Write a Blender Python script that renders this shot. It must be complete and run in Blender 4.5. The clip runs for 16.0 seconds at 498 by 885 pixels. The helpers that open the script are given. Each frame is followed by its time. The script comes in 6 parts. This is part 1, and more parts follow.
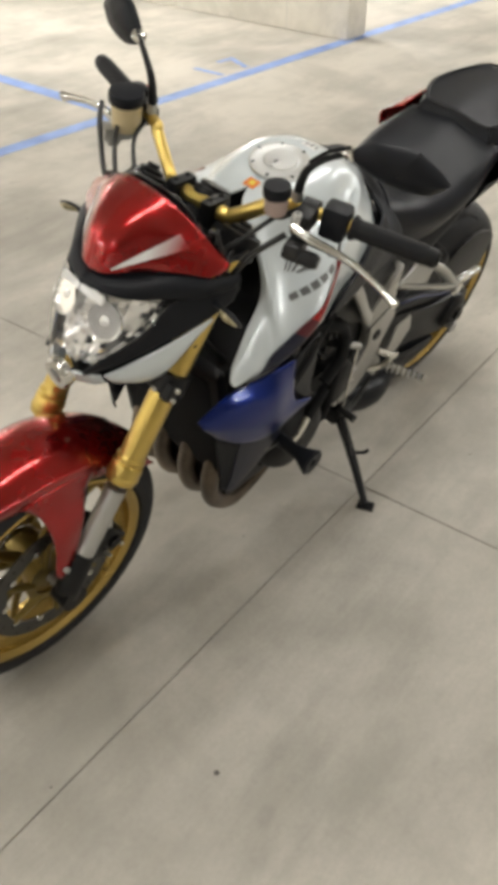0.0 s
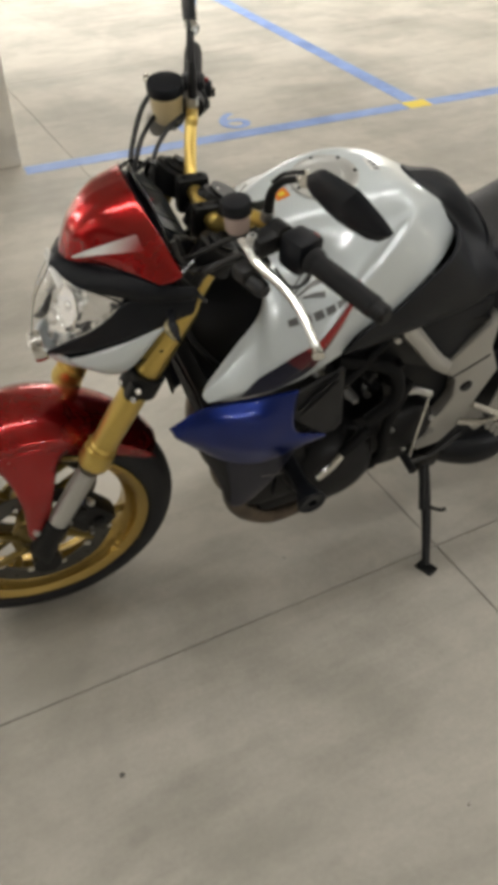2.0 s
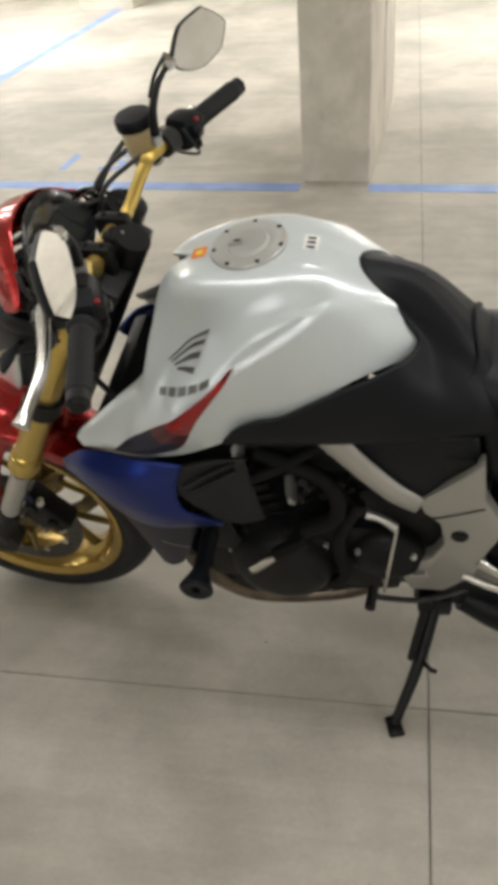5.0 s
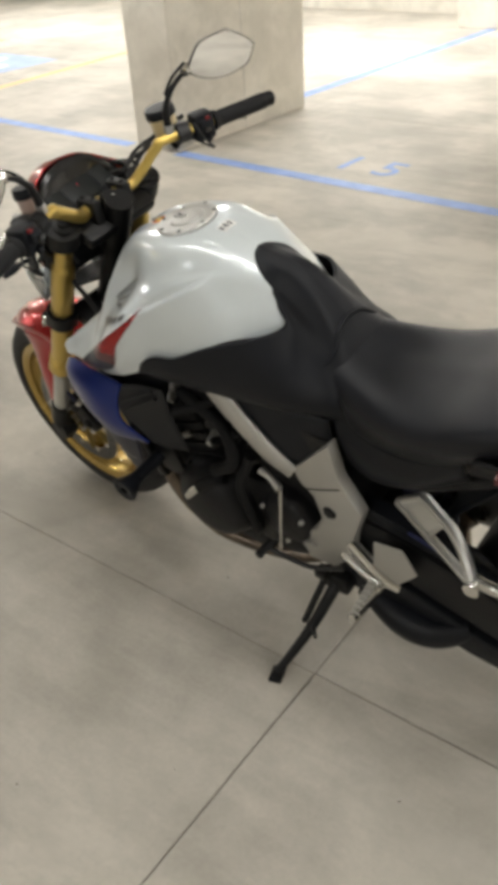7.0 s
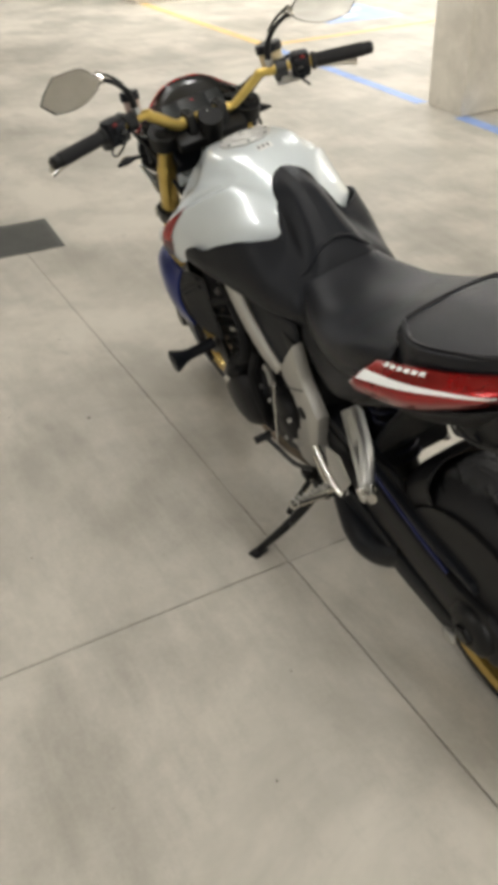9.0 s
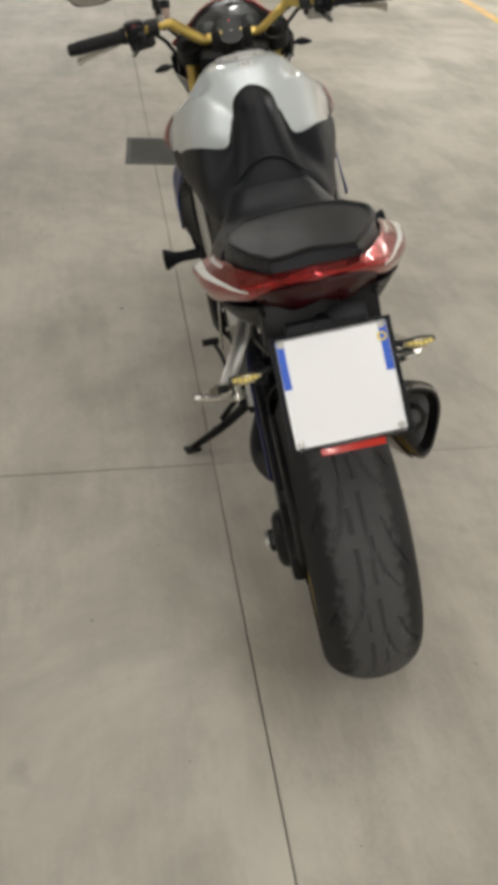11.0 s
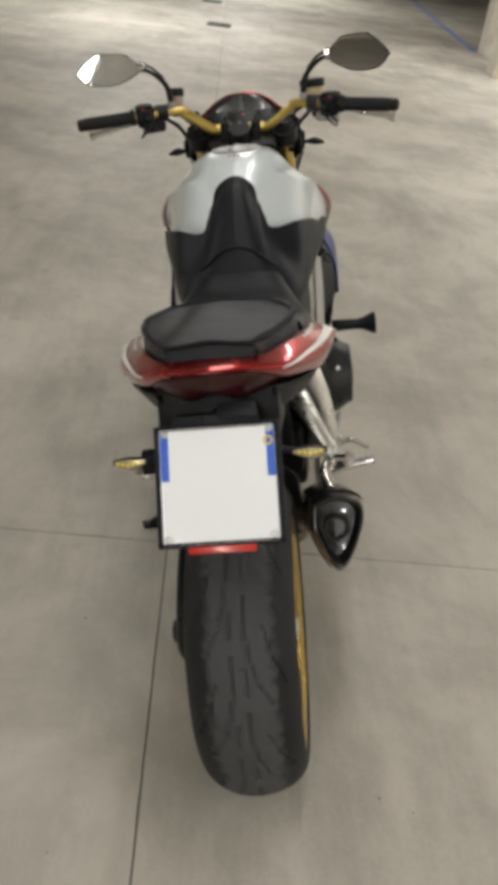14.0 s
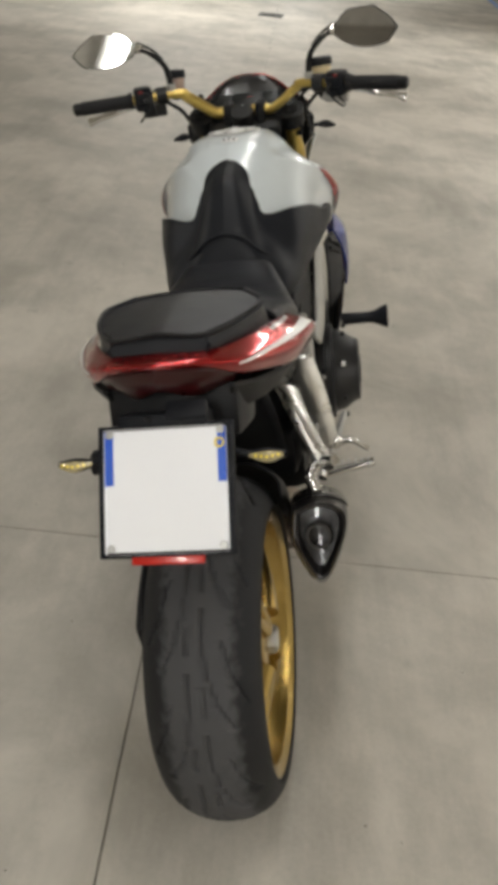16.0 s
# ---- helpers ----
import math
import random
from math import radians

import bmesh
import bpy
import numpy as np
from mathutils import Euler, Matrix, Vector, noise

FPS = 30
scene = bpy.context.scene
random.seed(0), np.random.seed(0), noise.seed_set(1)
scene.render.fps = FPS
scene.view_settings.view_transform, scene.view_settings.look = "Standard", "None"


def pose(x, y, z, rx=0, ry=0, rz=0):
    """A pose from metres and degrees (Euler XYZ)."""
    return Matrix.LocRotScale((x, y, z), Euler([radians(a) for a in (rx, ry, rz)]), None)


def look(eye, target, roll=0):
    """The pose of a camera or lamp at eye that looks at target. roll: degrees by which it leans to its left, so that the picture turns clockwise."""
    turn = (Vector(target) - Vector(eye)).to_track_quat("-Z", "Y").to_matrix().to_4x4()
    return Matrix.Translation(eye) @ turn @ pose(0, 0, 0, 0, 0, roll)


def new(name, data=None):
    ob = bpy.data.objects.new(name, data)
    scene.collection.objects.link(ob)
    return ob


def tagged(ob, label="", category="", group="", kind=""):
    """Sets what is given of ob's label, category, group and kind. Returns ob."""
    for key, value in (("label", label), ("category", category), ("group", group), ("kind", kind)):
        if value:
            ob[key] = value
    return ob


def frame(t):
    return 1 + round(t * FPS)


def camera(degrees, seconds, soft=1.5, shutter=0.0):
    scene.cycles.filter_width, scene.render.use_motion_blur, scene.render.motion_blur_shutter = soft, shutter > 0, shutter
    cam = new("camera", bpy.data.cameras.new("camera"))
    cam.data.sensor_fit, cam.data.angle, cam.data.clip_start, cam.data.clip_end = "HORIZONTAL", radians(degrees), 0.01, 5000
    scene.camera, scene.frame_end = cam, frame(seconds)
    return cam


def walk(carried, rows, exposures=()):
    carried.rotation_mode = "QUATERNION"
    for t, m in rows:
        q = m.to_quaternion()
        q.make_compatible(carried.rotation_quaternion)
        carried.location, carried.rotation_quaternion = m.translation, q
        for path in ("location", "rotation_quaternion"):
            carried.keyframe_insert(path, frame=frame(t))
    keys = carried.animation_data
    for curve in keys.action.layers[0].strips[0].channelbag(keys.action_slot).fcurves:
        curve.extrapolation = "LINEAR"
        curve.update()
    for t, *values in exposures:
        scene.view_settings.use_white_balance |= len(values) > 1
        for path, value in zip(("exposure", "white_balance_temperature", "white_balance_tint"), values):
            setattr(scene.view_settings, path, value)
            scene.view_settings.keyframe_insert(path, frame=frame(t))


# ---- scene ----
cam = camera(33.0, 16.0, soft=6.5)
PATH = [
    (0, (1.617, 0.842, 1.596), (0.372, -0.109, 0.354), -0.1),
    (0.5, (1.506, 0.967, 1.596), (0.357, -0.11, 0.363), -2.0),
    (1, (1.407, 1.144, 1.618), (0.389, -0.08, 0.406), -1.8),
    (1.5, (1.257, 1.184, 1.595), (0.359, -0.113, 0.366), -2.7),
    (2, (1.059, 1.156, 1.59), (0.391, -0.243, 0.327), -1.7),
    (2.5, (0.929, 1.207, 1.575), (0.502, -0.325, 0.362), -2.9),
    (3, (0.74, 1.319, 1.587), (0.565, -0.267, 0.383), -2.6),
    (3.5, (0.593, 1.29, 1.56), (0.486, -0.3, 0.352), -2.9),
    (4, (0.416, 1.212, 1.552), (0.352, -0.368, 0.329), -1.4),
    (4.2, (0.327, 1.194, 1.543), (0.314, -0.393, 0.325), -2.0),
    (6.3, (-0.407, 1.049, 1.548), (0.478, -0.332, 0.403), -3.9),
    (6.5, (-0.535, 1.082, 1.563), (0.399, -0.259, 0.41), -3.5),
    (7, (-0.754, 1.104, 1.563), (0.279, -0.188, 0.439), -4.0),
    (7.5, (-0.951, 1.034, 1.555), (0.208, -0.124, 0.409), -4.4),
    (8, (-1.135, 0.967, 1.557), (0.237, 0.018, 0.455), -5.6),
    (8.5, (-1.337, 0.954, 1.591), (0.085, 0.129, 0.452), -3.6),
    (9, (-1.44, 0.832, 1.555), (0.013, 0.088, 0.4), -2.2),
    (9.5, (-1.54, 0.646, 1.546), (-0.064, -0.015, 0.37), -1.2),
    (10, (-1.746, 0.531, 1.513), (-0.23, 0.03, 0.31), -0.1),
    (12.3, (-1.926, -0.036, 1.526), (-0.309, -0.156, 0.355), 6.3),
    (12.5, (-1.934, -0.053, 1.535), (-0.299, -0.142, 0.386), 6.5),
    (13, (-1.935, -0.058, 1.537), (-0.25, -0.17, 0.464), 7.3),
    (13.5, (-1.906, -0.044, 1.54), (-0.222, -0.165, 0.468), 7.9),
    (14, (-1.857, -0.027, 1.541), (-0.18, -0.174, 0.461), 8.1),
    (14.5, (-1.821, -0.02, 1.542), (-0.15, -0.19, 0.456), 8.3),
    (15, (-1.831, -0.055, 1.531), (-0.146, -0.214, 0.465), 7.8),
    (15.5, (-1.845, -0.112, 1.521), (-0.162, -0.213, 0.445), 7.1),
    (16, (-1.758, -0.182, 1.508), (-0.091, -0.194, 0.403), 6.3),
]
EXPOSURE = [(0, 0.26), (0.5, 0.26), (1, 0.16), (1.5, 0.09), (2, -0.06), (3.5, 0.0), (4, 0.01), (6.5, 0.13), (7.5, 0.08), (8.5, 0.15), (9.5, 0.29), (10, 0.02), (12.5, -0.23), (14.5, -0.28), (16, -0.27)]
walk(cam, [(t, look(eye, target, roll)) for t, eye, target, roll in PATH], EXPOSURE)

# ---- world and light ----
world = bpy.data.worlds.new("world")
scene.world = world
world.use_nodes = True
world.node_tree.nodes["Background"].inputs[0].default_value = (0.9, 0.95, 1.0, 1)
world.node_tree.nodes["Background"].inputs[1].default_value = 0.02
scene.view_settings.exposure = 0.0
CEILING = 2.9
GRID = Matrix.Rotation(radians(-3.5), 4, "Z")          # the bays run along this grid


def tube_lamp(u, v, power=46.0, along=True):
    """A fluorescent batten under the ceiling at (u, v) of the bay grid, with its lamp."""
    m = GRID @ Matrix.Translation((u, v, CEILING)) @ Matrix.Rotation(0 if along else radians(90), 4, "Z")
    light = bpy.data.lights.new("tube_light", "AREA")
    light.shape, light.size, light.size_y = "RECTANGLE", 2.4, 0.08
    light.energy, light.color = power, (1.0, 0.985, 0.958)
    ob = new("tube_light", light)
    ob.matrix_world = m @ Matrix.Translation((0, 0, -0.125))
    return m


# battens out of view; the two beyond u = -10 are added to brighten wall_west
LAMPS = [(-4.4, 0.8, 66), (-1.3, -0.15, 17), (1.0, 0.2, 12), (5.6, 0.6, 16), (-4.2, -4.6, 125), (3.8, -2.3, 44), (9.4, -3.0, 105), (-5.6, -6.6, 220), (-0.9, -6.8, 160), (4.4, -6.6, 195), (9.4, -6.6, 185), (0.2, 4.6, 100), (10.6, 2.0, 165), (17.0, 0.7, 200), (-10.2, 0.7, 240), (-10.6, -6.6, 90)]

# ---- materials ----


def node(tree, kind, **inputs):
    n = tree.nodes.new(kind)
    for key, value in inputs.items():
        n.inputs[key.replace("_", " ")].default_value = value
    return n


def material(name, colour, rough=0.5, metal=0.0, coat=0.0, vary=0.12, scale=6.0, bump=0.0, bump_scale=200.0, rough_vary=0.08, flake=0.0, spec=0.5, second=None):
    """Principled surface whose colour and gloss wander at two scales, with fine relief."""
    mat = bpy.data.materials.new(name)
    mat.use_nodes = True
    t = mat.node_tree
    b = t.nodes["Principled BSDF"]
    b.inputs["Metallic"].default_value = metal
    b.inputs["Specular IOR Level"].default_value = spec
    b.inputs["Coat Weight"].default_value = coat
    b.inputs["Coat Roughness"].default_value = 0.04
    co = t.nodes.new("ShaderNodeTexCoord")
    big = node(t, "ShaderNodeTexNoise", Scale=scale, Detail=4.0, Roughness=0.6)
    fine = node(t, "ShaderNodeTexNoise", Scale=scale * 14, Detail=3.0, Roughness=0.7)
    t.links.new(co.outputs["Object"], big.inputs["Vector"])
    t.links.new(co.outputs["Object"], fine.inputs["Vector"])
    mix = t.nodes.new("ShaderNodeMath")
    mix.operation = "MULTIPLY_ADD"
    mix.inputs[1].default_value = 0.35
    t.links.new(fine.outputs["Fac"], mix.inputs[0])
    t.links.new(big.outputs["Fac"], mix.inputs[2])
    ramp = t.nodes.new("ShaderNodeMapRange")
    ramp.inputs["From Min"].default_value, ramp.inputs["From Max"].default_value = 0.4, 1.0
    t.links.new(mix.outputs[0], ramp.inputs["Value"])
    col = t.nodes.new("ShaderNodeMix")
    col.data_type = "RGBA"
    lo = [max(0, c * (1 - vary)) for c in colour]
    hi = [min(1, c * (1 + vary)) for c in (second or colour)]
    col.inputs["A"].default_value, col.inputs["B"].default_value = (*lo, 1), (*hi, 1)
    t.links.new(ramp.outputs[0], col.inputs["Factor"])
    t.links.new(col.outputs["Result"], b.inputs["Base Color"])
    rr = t.nodes.new("ShaderNodeMapRange")
    rr.inputs["To Min"].default_value, rr.inputs["To Max"].default_value = max(0.02, rough - rough_vary), min(1, rough + rough_vary)
    t.links.new(mix.outputs[0], rr.inputs["Value"])
    t.links.new(rr.outputs[0], b.inputs["Roughness"])
    if bump or flake:
        grain = node(t, "ShaderNodeTexNoise", Scale=bump_scale, Detail=2.0)
        t.links.new(co.outputs["Object"], grain.inputs["Vector"])
        bp = node(t, "ShaderNodeBump", Strength=bump or flake, Distance=0.002)
        t.links.new(grain.outputs["Fac"], bp.inputs["Height"])
        t.links.new(bp.outputs[0], b.inputs["Normal"])
    return mat


RED = material("red_candy_paint", (0.35, 0.006, 0.007), 0.24, 0.88, 1.0, 0.10, 3.0, flake=0.03, bump_scale=1500)
WHITE = material("pearl_white_paint", (0.60, 0.65, 0.665), 0.30, 0.15, 1.0, 0.04, 3.0, flake=0.02, bump_scale=1500)
BLUE = material("blue_metallic_paint", (0.003, 0.017, 0.155), 0.30, 0.8, 0.5, 0.15, 3.0, flake=0.04, bump_scale=1500)
MAROON = material("maroon_paint", (0.085, 0.006, 0.012), 0.36, 0.3, 0.4, 0.1)
NAVY = material("navy_paint", (0.007, 0.008, 0.022), 0.42, 0.1, 0.15, 0.1, spec=0.35)
STREAK = material("white_stripe_paint", (0.78, 0.78, 0.76), 0.3, 0.0, 0.8, 0.04)
PLASTIC = material("black_moulded_plastic", (0.0070, 0.0080, 0.0108), 0.44, 0.0, 0.0, 0.25, 9.0, bump=0.12, bump_scale=900, spec=0.22)
GLOSS = material("gloss_black", (0.007, 0.007, 0.008), 0.22, 0.0, 0.4, 0.2)
MATT = material("satin_black_metal", (0.009, 0.009, 0.0095), 0.42, 0.3, 0.0, 0.3, 8.0, bump=0.06, spec=0.35)
ENGINE = material("dark_engine_paint", (0.011, 0.011, 0.012), 0.45, 0.35, 0.0, 0.35, 12.0, bump=0.12, bump_scale=500, spec=0.3)
RUBBER = material("tyre_rubber", (0.016, 0.016, 0.017), 0.62, 0.0, 0.0, 0.35, 14.0, bump=0.2, bump_scale=500, spec=0.35)
GRIP = material("grip_rubber", (0.009, 0.009, 0.010), 0.6, 0.0, 0.0, 0.2, bump=0.3, bump_scale=500, spec=0.3)
VINYL = material("seat_vinyl", (0.0090, 0.0100, 0.0132), 0.34, 0.0, 0.0, 0.2, 8.0, bump=0.2, bump_scale=1400, spec=0.26)
GOLD = material("gold_anodised", (0.62, 0.45, 0.125), 0.30, 0.9, 0.2, 0.08, 8.0, rough_vary=0.02)
RIMGOLD = material("gold_rim_paint", (0.52, 0.36, 0.105), 0.26, 0.9, 0.4, 0.10, 8.0, rough_vary=0.02)
SILVER = material("satin_aluminium", (0.52, 0.52, 0.50), 0.38, 0.85, 0.0, 0.08, 10.0, bump=0.04)
PLATE = material("silver_frame_paint", (0.44, 0.43, 0.40), 0.42, 0.55, 0.0, 0.06, 10.0, bump=0.03)
CHROME = material("polished_alloy", (0.72, 0.71, 0.68), 0.16, 1.0, 0.0, 0.05, 10.0)
STEEL = material("exhaust_steel", (0.075, 0.066, 0.056), 0.36, 0.9, 0.0, 0.3, 7.0, second=(0.24, 0.19, 0.145))
DISC = material("brake_disc_steel", (0.11, 0.108, 0.10), 0.36, 0.9, 0.0, 0.12, 30.0)
CARBON = material("smoked_steel", (0.014, 0.013, 0.013), 0.26, 0.3, 0.4, 0.3, 12.0)
LENS_RED = material("tail_lens", (0.030, 0.003, 0.0035), 0.25, 0.0, 0.2, 0.1, spec=0.35)
# rim gold darkened: the shade inside the front wheel is put into the colour
SPOKEGOLD = material("shaded_gold_paint", (0.22, 0.16, 0.048), 0.36, 0.85, 0.2, 0.12, 8.0)
REFLECTOR = material("red_reflector", (0.55, 0.025, 0.015), 0.22, 0.0, 0.5, 0.1, 60.0)
AMBER = material("clear_signal_lens", (0.50, 0.43, 0.24), 0.2, 0.3, 0.6, 0.3, 120.0)
FLUID = material("fluid_bottle", (0.70, 0.58, 0.34), 0.32, 0.0, 0.2, 0.08)
CLOUDY = material("clouded_bottle", (0.42, 0.32, 0.28), 0.34, 0.0, 0.2, 0.08)
NUMBER = material("number_plate_white", (0.95, 0.96, 0.985), 0.65, 0.0, 0.0, 0.02, spec=0.3)
BAND = material("number_plate_blue", (0.02, 0.11, 0.62), 0.35, 0.0, 0.2, 0.05)
CAP = material("filler_cap_alloy", (0.52, 0.52, 0.50), 0.42, 0.6, 0.0, 0.08, 20.0)
ORANGE = material("sticker_orange", (0.72, 0.20, 0.02), 0.45)
YELLOW = material("sticker_yellow", (0.80, 0.62, 0.06), 0.45)
GREY = material("emblem_grey", (0.17, 0.17, 0.17), 0.35, 0.5)
CABLE = material("cable_sheath", (0.015, 0.015, 0.015), 0.45)
DARKBLUE = material("blue_hose", (0.008, 0.013, 0.07), 0.45, 0.1)
CASTING = material("grey_casting", (0.030, 0.030, 0.031), 0.38, 0.5, 0.0, 0.15, 10.0, bump=0.05)
BRIGHT = material("bright_casting", (0.66, 0.65, 0.62), 0.26, 0.9, 0.0, 0.15, 22.0, bump=0.12, bump_scale=60)
DULLGREY = material("dull_grey_plastic", (0.011, 0.011, 0.012), 0.55, 0.0, 0.0, 0.25, 9.0, bump=0.1, bump_scale=700, spec=0.35)
SHIELD = material("smoked_chrome", (0.045, 0.042, 0.040), 0.20, 0.8, 0.2, 0.2, 14.0)
SATIN = material("satin_black_paint", (0.0055, 0.0055, 0.0065), 0.44, 0.0, 0.0, 0.25, 8.0, bump=0.05, spec=0.28)
MIRRORED = material("lamp_chrome", (0.95, 0.95, 0.94), 0.15, 0.9, 0.0, 0.03, 10.0, rough_vary=0.04)
SMOKE = material("grey_lens", (0.16, 0.16, 0.155), 0.14, 0.2, 0.6, 0.15, 60.0)
OLIVE = material("dull_signal_lens", (0.26, 0.22, 0.12), 0.25, 0.2, 0.4, 0.25, 120.0)
HOSE = material("dull_hose_rubber", (0.006, 0.006, 0.0065), 0.7, 0.0, 0.0, 0.2, bump=0.1, spec=0.2)
KILL = material("red_switch", (0.22, 0.012, 0.012), 0.4)
LCD = material("dark_display", (0.012, 0.014, 0.014), 0.35, 0.0, 0.0, 0.1, spec=0.3)
LINE = material("blue_line_paint", (0.14, 0.25, 0.57), 0.5, 0.0, 0.0, 0.25, 5.0, bump=0.1, second=(0.24, 0.34, 0.60))
PALELINE = material("faded_blue_paint", (0.30, 0.40, 0.62), 0.5, 0.0, 0.0, 0.25, 5.0)
TICK = material("yellow_line_paint", (0.75, 0.58, 0.05), 0.5, 0.0, 0.0, 0.15, 5.0)
AMBERLINE = material("orange_line_paint", (0.70, 0.47, 0.18), 0.5, 0.0, 0.0, 0.25, 4.0)
GRATE = material("cast_iron", (0.085, 0.085, 0.078), 0.6, 0.3, 0.0, 0.3, 9.0, bump=0.3)
JOINT = material("joint_filler", (0.12, 0.112, 0.098), 0.9, 0.0, 0.0, 0.3, 5.0)
ENAMEL = material("white_enamel", (0.75, 0.75, 0.72), 0.4)
PAINTWHITE = material("white_line_paint", (0.7, 0.71, 0.72), 0.5)

FADE = material("fading_white_print", (0.78, 0.78, 0.76), 0.3, 0.0, 0.8, 0.04)
fade_tree = FADE.node_tree
fade_xyz = fade_tree.nodes.new("ShaderNodeSeparateXYZ")
fade_tree.links.new(fade_tree.nodes["Texture Coordinate"].outputs["Object"], fade_xyz.inputs[0])
fade_out = fade_tree.nodes.new("ShaderNodeMath")
fade_out.operation = "ABSOLUTE"
fade_tree.links.new(fade_xyz.outputs["Y"], fade_out.inputs[0])
fade_range = fade_tree.nodes.new("ShaderNodeMapRange")
fade_range.inputs["From Min"].default_value, fade_range.inputs["From Max"].default_value = 0.070, 0.104
fade_tree.links.new(fade_out.outputs[0], fade_range.inputs["Value"])
fade_mix = fade_tree.nodes.new("ShaderNodeMix")
fade_mix.data_type = "RGBA"
fade_mix.inputs["A"].default_value, fade_mix.inputs["B"].default_value = (0.72, 0.72, 0.70, 1), (0.30, 0.012, 0.014, 1)
fade_tree.links.new(fade_range.outputs[0], fade_mix.inputs["Factor"])
fade_tree.links.new(fade_mix.outputs["Result"], fade_tree.nodes["Principled BSDF"].inputs["Base Color"])

# tread rubber: scuffed pale in the middle, unworn and dark towards the shoulders
TREAD = material("worn_tread_rubber", (0.020, 0.020, 0.021), 0.62, 0.0, 0.0, 0.3, 14.0, bump=0.2, bump_scale=500, spec=0.35)
wear_tree = TREAD.node_tree
wear_xyz = wear_tree.nodes.new("ShaderNodeSeparateXYZ")
wear_tree.links.new(wear_tree.nodes["Texture Coordinate"].outputs["Object"], wear_xyz.inputs[0])
wear_abs = wear_tree.nodes.new("ShaderNodeMath")
wear_abs.operation = "ABSOLUTE"
wear_tree.links.new(wear_xyz.outputs["Y"], wear_abs.inputs[0])
wear_noise = node(wear_tree, "ShaderNodeTexNoise", Scale=38.0, Detail=4.0, Roughness=0.65)
wear_tree.links.new(wear_tree.nodes["Texture Coordinate"].outputs["Object"], wear_noise.inputs["Vector"])
wear_add = wear_tree.nodes.new("ShaderNodeMath")
wear_add.operation = "MULTIPLY_ADD"
wear_add.inputs[1].default_value = 0.05
wear_tree.links.new(wear_noise.outputs["Fac"], wear_add.inputs[0])
wear_tree.links.new(wear_abs.outputs[0], wear_add.inputs[2])
wear_range = wear_tree.nodes.new("ShaderNodeMapRange")
wear_range.inputs["From Min"].default_value, wear_range.inputs["From Max"].default_value = 0.072, 0.090
wear_tree.links.new(wear_add.outputs[0], wear_range.inputs["Value"])
wear_mix = wear_tree.nodes.new("ShaderNodeMix")
wear_mix.data_type = "RGBA"
wear_mix.inputs["A"].default_value, wear_mix.inputs["B"].default_value = (0.066, 0.066, 0.069, 1), (0.010, 0.010, 0.011, 1)
wear_tree.links.new(wear_range.outputs[0], wear_mix.inputs["Factor"])
wear_tree.links.new(wear_mix.outputs["Result"], wear_tree.nodes["Principled BSDF"].inputs["Base Color"])


def glowing(name, colour, strength):
    mat = bpy.data.materials.new(name)
    mat.use_nodes = True
    b = mat.node_tree.nodes["Principled BSDF"]
    b.inputs["Base Color"].default_value = (*colour, 1)
    b.inputs["Emission Color"].default_value = (*colour, 1)
    b.inputs["Emission Strength"].default_value = strength
    return mat


TUBE = glowing("lit_diffuser", (1.0, 0.98, 0.92), 6.0)
LED = glowing("red_led", (1.0, 0.03, 0.06), 1.0)


def clear(name, tint=(1, 1, 1), rough=0.02):
    mat = bpy.data.materials.new(name)
    mat.use_nodes = True
    b = mat.node_tree.nodes["Principled BSDF"]
    b.inputs["Base Color"].default_value = (*tint, 1)
    b.inputs["Roughness"].default_value = rough
    b.inputs["Transmission Weight"].default_value = 1.0
    b.inputs["IOR"].default_value = 1.2
    return mat


GLASS = clear("headlamp_glass")
MIRROR = bpy.data.materials.new("mirror_glass")
MIRROR.use_nodes = True
MIRROR.node_tree.nodes["Principled BSDF"].inputs["Metallic"].default_value = 1.0
MIRROR.node_tree.nodes["Principled BSDF"].inputs["Roughness"].default_value = 0.03
MIRROR.node_tree.nodes["Principled BSDF"].inputs["Base Color"].default_value = (0.80, 0.81, 0.82, 1)


